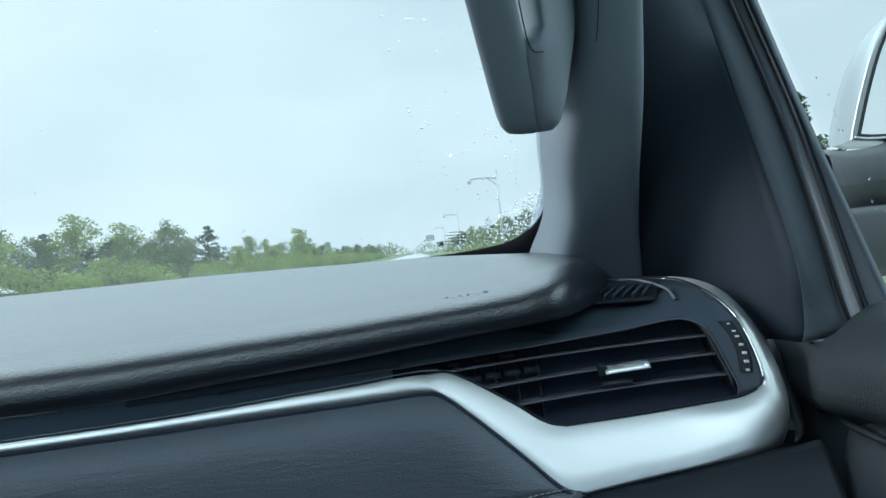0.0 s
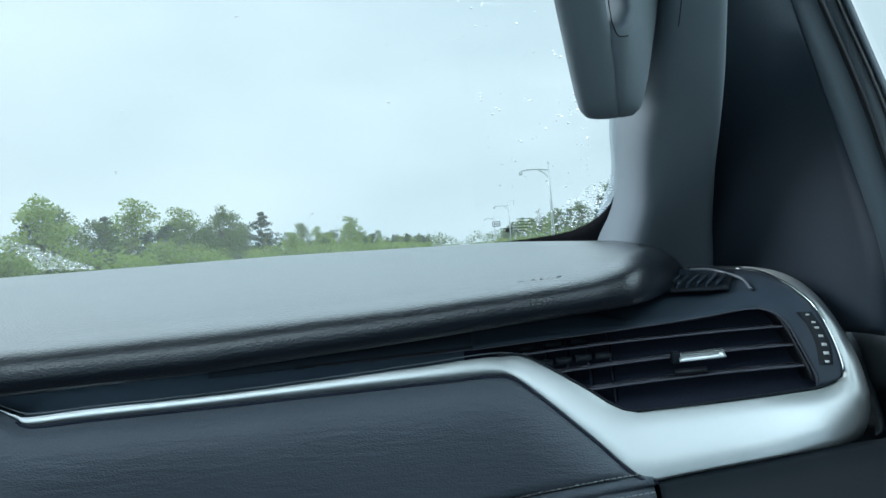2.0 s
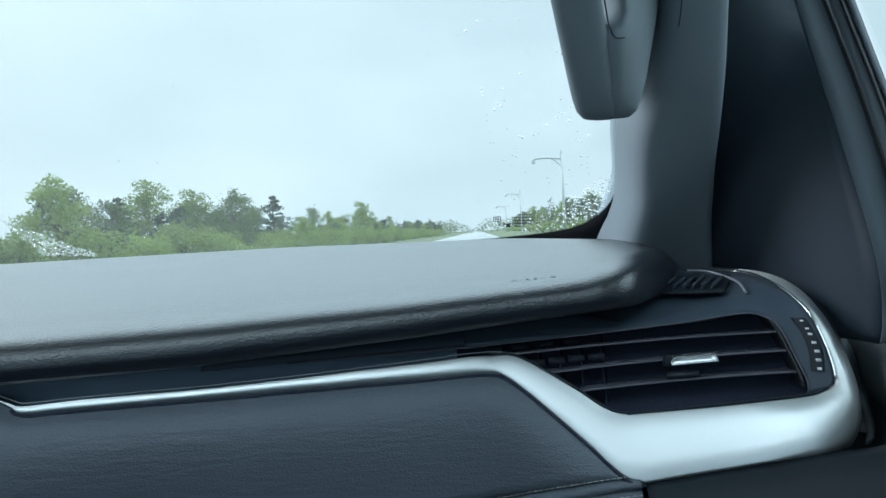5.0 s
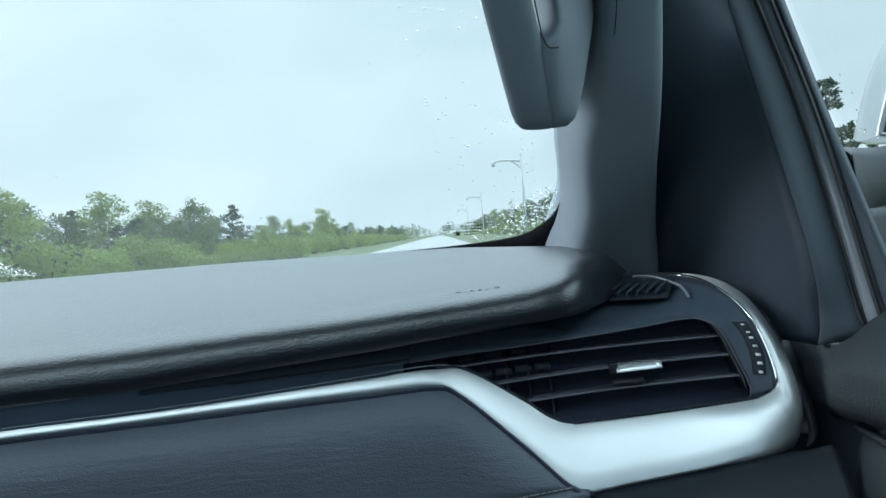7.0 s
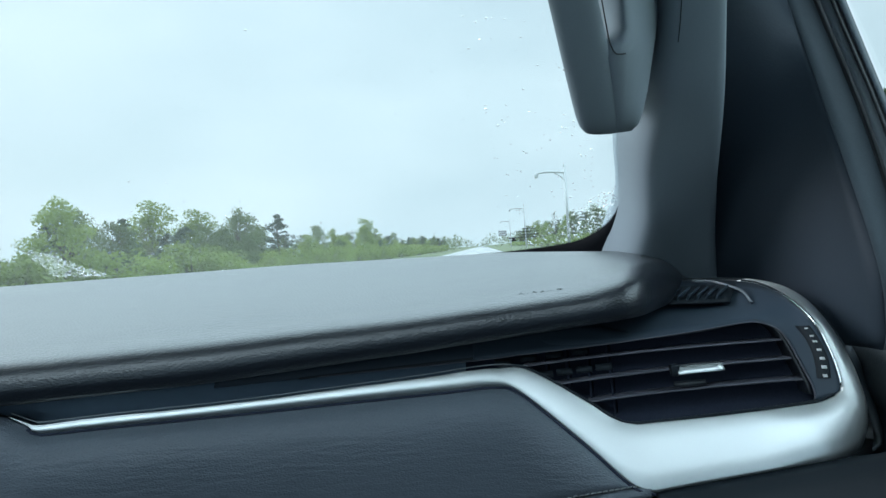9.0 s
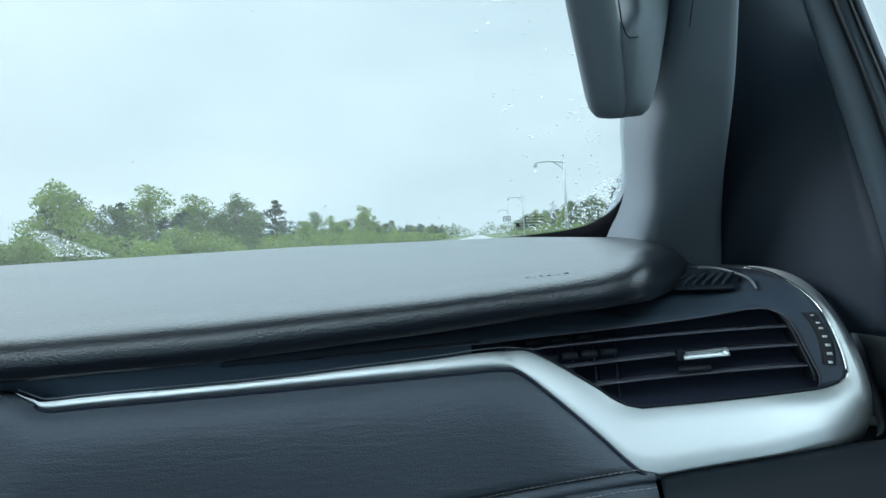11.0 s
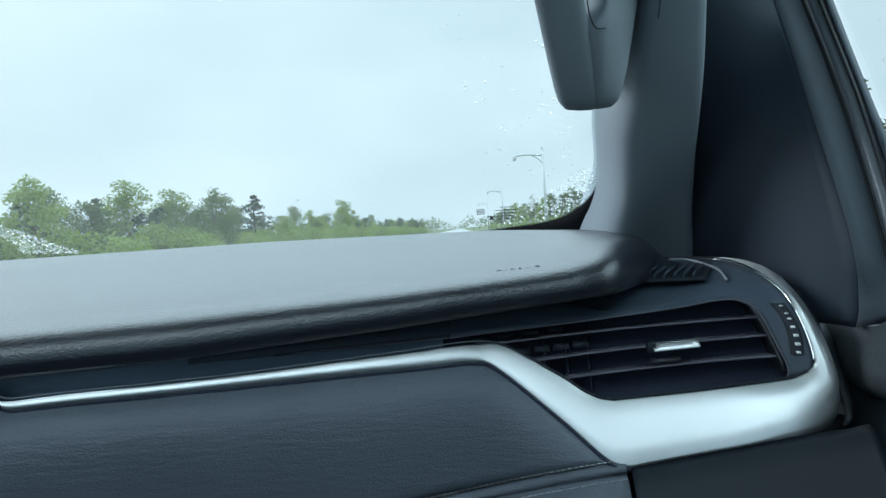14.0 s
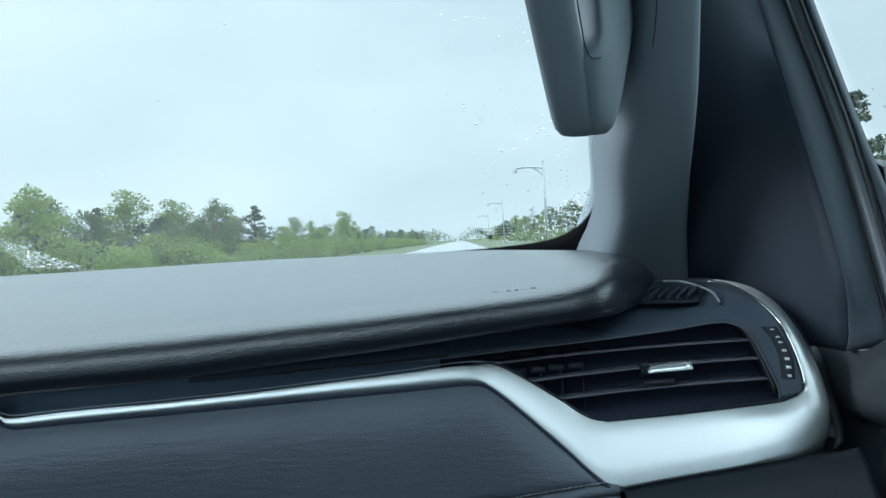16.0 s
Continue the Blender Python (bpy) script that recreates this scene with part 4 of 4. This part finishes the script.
def ring_of(shape, scale, y, slope=-0.10):
    cx, cz = 0.715, 1.672
    return [(cx + 0.018 + (x - cx) * scale, y + slope * (x - cx), cz + (z - cz) * scale) for x, z in shape]


part("mirror_housing", loft([ring_of(FACE, 0.93, 0.992), ring_of(FACE, 0.955, 0.98), ring_of(FACE, 0.985, 0.979), ring_of(FACE, 1.0, 0.984), ring_of(HULL, 1.0, 1.03), ring_of(HULL, 0.99, 1.06), ring_of(HULL, 0.92, 1.10), ring_of(HULL, 0.75, 1.13), ring_of(HULL, 0.4, 1.15), ring_of(HULL, 0.02, 1.155)]), PAINT, mirror, "silver-painted housing")
part("mirror_bezel", loft([ring_of(FACE, 0.945, 0.9835), ring_of(FACE, 0.92, 0.982), ring_of(FACE, 0.90, 0.99)]), RUBBER, mirror, "black inner bezel")
bm = bmesh.new()
bm.faces.new([bm.verts.new(p) for p in ring_of(FACE, 0.91, 0.987)[:-1]])
part("mirror_glass", bm, MIRROR, mirror, "silvered mirror glass", smooth=False)
part("mirror_foot", loft([[(x, y + dy, z + dz) for x, y, z in curve(((0.40, 0.80, 1.524), (0.5, 0.93, 1.528), (0.58, 0.99, 1.538), (0.67, 1.03, 1.575)), 16)] for dy, dz in ((-0.035, 0.0), (-0.03, 0.03), (0.0, 0.042), (0.03, 0.03), (0.035, 0.0), (0.03, -0.032), (0.0, -0.04), (-0.03, -0.032), (-0.035, 0.0))]), RUBBER, mirror, "black mirror foot")

sail = [[(0.405 + 0.16 * f, 0.80 + 0.13 * f + dy, z) for f in np.linspace(0, 1, 8)] for dy, z in ((0.03, 1.50), (-0.03, 1.498), (-0.036, 1.49), (-0.036, 1.44), (-0.03, 1.425), (0.03, 1.42), (0.034, 1.49), (0.03, 1.50))]
part("mirror_base", loft(sail), RUBBER, mirror, "black lower mirror base on the door", thick=0.002)

# ---- the rest of the cabin: plain closing walls ----
def slab(name, lo, hi, mat, label, category, bevel=0.01):
    return tagged(part(name, box(lo, hi, bevel), mat), label, category, "", "structure")


# roof opening added to light the trim; front edge extended to shade the pad
bm = box((-1.22, 0.25, 1.955), (0.36, 0.86, 2.0))
box((-1.22, -1.8, 1.955), (0.36, -0.4, 2.0), bm=bm)
box((-1.22, -0.4, 1.955), (-0.98, 0.25, 2.0), bm=bm)
box((0.14, -0.4, 1.955), (0.36, 0.25, 2.0), bm=bm)
tagged(part("ceiling", bm, HEADLINER, smooth=False), "grey cloth car headliner round an opening added for light", "ceiling", "", "structure")
slab("floor", (-1.22, -1.8, 0.30), (0.36, 1.22, 0.345), CLOTHBLACK, "black carpeted car floor", "floor")
# unseen wall added across the rear to keep the sky off pillar and pad
slab("wall_rear", (-1.22, -1.86, 0.0), (0.45, -1.802, 1.998), CLOTHBLACK, "plain black wall added to shut out light from the cabin's rear", "wall")
slab("wall_west", (-1.30, -1.8, 0.0), (-1.222, 1.2, 1.395), DOORGREY, "plain charcoal far side of the cabin", "wall")
slab("wall_west_quarter", (-1.30, -1.8, 1.398), (-1.222, -1.103, 1.953), DOORGREY, "charcoal far rear quarter", "wall")
slab("wall_firewall", (-1.22, 1.222, 0.0), (0.36, 1.26, 1.42), BLACK, "plain black bulkhead ahead of the dashboard", "wall")
slab("wall_sill", (0.362, -1.8, 0.0), (0.45, 1.2, 0.345), PAINT, "silver-painted sill below the door", "wall")
slab("wall_rear_quarter", (0.362, -1.8, 0.347), (0.45, -1.003, 1.953), DOORGREY, "charcoal rear quarter panel", "wall")
# unseen wall added to keep side-window light off the front pillar
slab("wall_light_block", (0.362, -1.0, 1.43), (0.45, 0.298, 1.953), DOORGREY, "plain charcoal wall added to block light behind the side window", "pillar")
slab("trim_west_pillar", (-1.29, -1.1, 1.397), (-1.225, -0.98, 1.953), PILLAR, "plain grey middle pillar trim", "pillar")
part_w = [[(-0.84 - p[0], p[1], p[2]) for p in row] for row in rows_pillar]
tagged(part("pillar_trim_west", loft(part_w), PILLAR, thick=0.002), "grey textured plastic far pillar trim", "pillar", "", "structure")

# parked wiper, low on the cowl
wiper = thing("wiper", "black windscreen wiper parked below the glass", "wiper", at=(-0.3, 1.3, 1.45))
blade = [on_glass(x, 1.447 + 0.006 * math.sin((x + 0.5) * 4), 0.012) for x in np.linspace(-0.62, 0.02, 20)]
part("blade", tube(blade, 0.007, 6), RUBBER, wiper)
part("arm", tube([(p[0], p[1] + 0.018, p[2] + 0.002) for p in blade[6:]] + [(0.1, 1.30, 1.42)], 0.006, 6, flat=0.6), BLACK, wiper)

# ---- outside: road, verge, trees ----
ROAD = Matrix.Rotation(radians(2.3), 4, "Z")


def along(s, l, z=0.0):
    """A place s metres ahead along the road and l to its right."""
    return tuple(ROAD @ Vector((l, s, z)))


bm = bmesh.new()
gn = [[bm.verts.new(along(s, l, -0.03 + (0.25 * noise.noise((s * 0.02, l * 0.05, 0.3)) + (0.02 * max(0, abs(l + 2) - 9)) if abs(l + 2) > 9 else 0.0))) for l in (-900, -400, -150, -60, -38, -26, -18, -11, 0, 7, 11, 16, 24, 40, 120, 400, 900)] for s in list(range(-200, 400, 12)) + [450, 550, 700, 900, 1300, 2000, 3500]]
for a, b in zip(gn, gn[1:]):
    for i in range(len(a) - 1):
        bm.faces.new((a[i], a[i + 1], b[i + 1], b[i]))
tagged(part("ground", bm, GRASS), "green spring grass verge beside the road", "ground", "", "structure")
road_bm = loft([[along(s, l, 0.0 + 0.02 * (1 - abs(l + 2.2) / 6.2)) for l in (-8.4, -5.3, -2.2, 0.9, 4.0)] for s in range(-150, 2400, 50)])
tagged(part("road", road_bm, ASPHALT), "wet pale concrete highway lanes", "road", "", "structure")
for l in (-5.4, -1.8):
    bm = bmesh.new()
    for s in range(-40, 420, 12):
        v = [bm.verts.new(along(a, b, 0.028)) for a, b in ((s, l), (s, l + 0.12), (s + 3, l + 0.12), (s + 3, l))]
        bm.faces.new(v)
    tagged(part("lane_marking", bm, LINE, smooth=False), "dashed white lane line", "road marking", "", "structure")


def leaf_cloud(verts, faces, centre, radius, count, size, squash, r):
    for _ in range(count):
        d = Vector((r.gauss(0, 1), r.gauss(0, 1), r.gauss(0, 1))).normalized() * radius * r.random() ** 0.45
        c = Vector(centre) + Vector((d.x, d.y, d.z * squash))
        u = Vector((r.gauss(0, 1), r.gauss(0, 1), r.gauss(0, 0.7))).normalized()
        w = u.cross(Vector((r.gauss(0, 1), r.gauss(0, 1), r.gauss(0, 1)))).normalized()
        sz = size * r.uniform(0.6, 1.5)
        b = len(verts)
        verts.extend([tuple(c - u * sz), tuple(c + w * sz * 0.55), tuple(c + u * sz), tuple(c - w * sz * 0.55)])
        faces.append((b, b + 1, b + 2, b + 3))


def tree(kind, seed, height, spread):
    """A tree at the origin: a tapered trunk with limbs, and a crown of loose leaves in uneven clumps."""
    r = random.Random(seed)
    names = {"fresh": ("tree", "fresh green broadleaf roadside tree in spring leaf"), "olive": ("tree", "olive green broadleaf roadside tree with a ragged crown"), "pine": ("pine_tree", "dark green pine tree with uneven tiers"), "bud": ("budding_tree", "thin-leaved tree with bare budding branches")}
    name, label = names[kind]
    ob = thing(name, label, "tree", "roadside trees")
    bm = bmesh.new()
    lean = r.uniform(-0.08, 0.08)
    trunk_top = height * (0.92 if kind == "pine" else 0.6)
    spine = [(lean * z + 0.05 * math.sin(z * 1.3 + seed), 0.05 * math.cos(z * 1.1 + seed), z) for z in np.linspace(-0.3, trunk_top, 9)]
    tube(spine, height * 0.022, 7, bm=bm, taper=0.25)
    verts, faces = [], []
    if kind == "pine":
        for i in range(58):
            zf = r.random() ** 0.85
            z = height * (0.12 + 0.85 * zf)
            reach = spread * (1 - zf) ** 0.6 * r.uniform(0.45, 1.15) + 0.15
            a = r.uniform(0, math.tau)
            tip = (lean * z + math.cos(a) * reach, math.sin(a) * reach, z + reach * r.uniform(-0.1, 0.35))
            tube([(lean * z, 0, z), tip], 0.028, 4, bm=bm, taper=0.3)
            for f in (0.55, 1.0):
                leaf_cloud(verts, faces, tuple(a0 + (b0 - a0) * f for a0, b0 in zip((lean * z, 0, z), tip)), r.uniform(0.3, 0.5) * height / 8, 24, 0.13, 0.6, r)
    else:
        clumps = 46 if kind != "bud" else 26
        lobes = [(r.uniform(0, math.tau), r.uniform(0.35, 0.7) * spread, r.uniform(0.45, 0.8)) for _ in range(4)]
        for i in range(clumps):
            zf = 0.06 + 0.94 * r.random() ** 0.8
            bulge = math.sin(math.pi * min(1, 0.12 + 0.88 * zf)) ** 0.55
            la, lq, lz = lobes[i % 4]
            a = r.uniform(0, math.tau)
            q = spread * bulge * r.uniform(0.1, 0.72)
            cx, cy = math.cos(a) * q + math.cos(la) * lq * bulge, math.sin(a) * q + math.sin(la) * lq * bulge
            c = (lean * zf * height + cx, cy, zf * height * r.uniform(0.82, 1.04) * (0.72 + 0.28 * lz / 0.8))
            root = spine[min(8, int(1 + zf * 6))]
            mid = tuple((p + t) / 2 + r.uniform(-0.2, 0.2) for p, t in zip(root, c))
            tube(curve((root, mid, c), 5), 0.04, 4, bm=bm, taper=0.25)
            if kind == "bud":
                for _ in range(6):
                    e = tuple(v + r.uniform(-0.8, 0.8) for v in c[:2]) + (c[2] + r.uniform(0.1, 1.0),)
                    tube([c, e], 0.018, 3, bm=bm, taper=0.3)
                    leaf_cloud(verts, faces, e, 0.4, 16, 0.07, 0.9, r)
            else:
                leaf_cloud(verts, faces, c, r.uniform(0.6, 1.1) * height / 8, 105, 0.115, 0.8, r)
    part("trunk", bm, BARK, ob)
    me = bpy.data.meshes.new("crown")
    me.from_pydata(verts, [], faces)
    me.materials.append(LEAF[kind])
    crown = new("crown", me)
    crown.parent = ob
    return ob


def shrub(seed):
    r = random.Random(seed)
    ob = thing("shrub", "low fresh green roadside shrub", "shrub", "roadside shrubs")
    bm = bmesh.new()
    verts, faces = [], []
    for i in range(12):
        a, q = r.uniform(0, math.tau), r.uniform(0.2, 1.4)
        c = (math.cos(a) * q, math.sin(a) * q, r.uniform(0.5, 2.4) * (1.1 - 0.3 * q))
        tube([(0, 0, -0.2), (c[0] * 0.4, c[1] * 0.4, c[2] * 0.6), c], 0.03, 4, bm=bm, taper=0.4)
        leaf_cloud(verts, faces, c, r.uniform(0.5, 0.8), 80, 0.09, 0.75, r)
    part("stem", bm, BARK, ob)
    me = bpy.data.meshes.new("crown")
    me.from_pydata(verts, [], faces)
    me.materials.append(LEAF["fresh"])
    crown = new("crown", me)
    crown.parent = ob
    return ob


rng = random.Random(12)
protos = [(tree("fresh", 3, 8.0, 2.9), 8.0), (tree("fresh", 9, 7.0, 2.4), 7.0), (tree("olive", 5, 8.5, 3.0), 8.5), (tree("olive", 14, 7.5, 2.2), 7.5), (tree("pine", 21, 9.0, 2.7), 9.0), (tree("pine", 27, 7.5, 2.5), 7.5), (tree("bud", 33, 9.5, 2.6), 9.5)]
shrubs = [shrub(41), shrub(47)]
used = set()


def plant(ob, s, l, scale):
    m = Matrix.Translation(along(s, l, 0.02 * max(0, abs(l + 2) - 9) - 0.1)) @ Matrix.Rotation(rng.uniform(0, math.tau), 4, "Z") @ Matrix.Diagonal((scale * rng.uniform(0.9, 1.15), scale * rng.uniform(0.9, 1.15), scale, 1))
    if ob.name in used:
        copy_thing(ob, m)
    else:
        used.add(ob.name)
        ob.matrix_basis = m


def pick():
    return protos[rng.choices(range(7), (6, 5, 7, 5, 5, 4, 2))[0]][0]


# tree belt on the far side of the carriageway
s = 14.0
while s < 420:
    rise = 0.92 + 0.5 * noise.noise((s * 0.045, 1.7, 0.0)) + 0.55 * noise.noise((s * 0.13, 5.2, 0.0))
    rise *= 1.02 - 0.1 * min(max((s - 35) / 40, 0), 1)
    plant(pick(), s, -22 - rng.uniform(0, 4) + 1.5 * math.sin(s * 0.05), rise * rng.uniform(0.75, 1.05))
    plant(pick(), s + rng.uniform(-2, 2), -29 - rng.uniform(0, 5), rise * rng.uniform(0.85, 1.15))
    for _ in range(2):
        plant(rng.choice(shrubs), s + rng.uniform(-2.2, 2.2), -18.5 - rng.uniform(0, 3.5), rng.uniform(0.75, 1.55))
    s += rng.uniform(2.8, 4.6) * (1 + s / 200)
# belt on the near side
s = 16.0
while s < 420:
    plant(pick(), s, 19 + rng.uniform(0, 4), rng.uniform(0.85, 1.25) if s > 45 else rng.uniform(0.5, 0.7))
    plant(rng.choice(shrubs), s + rng.uniform(-3, 3), 15.5 + rng.uniform(0, 2), rng.uniform(0.8, 1.3))
    s += rng.uniform(3.2, 5.4) * (1 + s / 150)
# far woods closing the road's end
verts, faces = [], []
rr = random.Random(99)
for k in range(150):
    l = rr.uniform(-150, 160)
    s0 = rr.uniform(430, 640)
    if -12 < l < 8 and s0 < 600:
        continue
    for _ in range(5):
        leaf_cloud(verts, faces, along(s0 + rr.uniform(-3, 3), l + rr.uniform(-4, 4), rr.uniform(1.5, 7.0)), 3.4, 26, 0.5, 0.8, rr)
me = bpy.data.meshes.new("far_woods")
me.from_pydata(verts, [], faces)
me.materials.append(LEAF["olive"])
tagged(new("far_woods", me), "distant olive green woodland at the road's end", "woods", "", "stuff")


def lamp_post():
    ob = thing("street_lamp", "weathered steel roadside lamp post with a braced arm", "street lamp", "roadside lamp posts")
    part("post", tube([(0, 0, -0.3), (0, 0, 5), (0, 0, 10.3)], 0.2, 10, taper=0.65), GALV, ob)
    part("arm", tube(curve(((0, 0, 9.65), (-1.2, 0, 9.8), (-2.4, 0, 9.85), (-3.4, 0, 9.75)), 12), 0.12, 8), GALV, ob)
    part("brace", tube(curve(((0, 0, 8.6), (-0.5, 0, 9.2), (-1.3, 0, 9.75)), 8), 0.08, 6), GALV, ob)
    part("lamp_head", box((-3.65, -0.2, 9.2), (-3.2, 0.2, 9.72), 0.08), GALV, ob)
    part("stub", tube([(0, 0, 10.25), (0, 0, 10.7)], 0.1, 6), GALV, ob)
    return ob


lp = lamp_post()
for k, s in enumerate((96, 190, 290, -10)):
    m = Matrix.Translation(along(s, 10.6, 0.0)) @ Matrix.Rotation(radians(2.3), 4, "Z")
    if k:
        copy_thing(lp, m)
    else:
        lp.matrix_basis = m
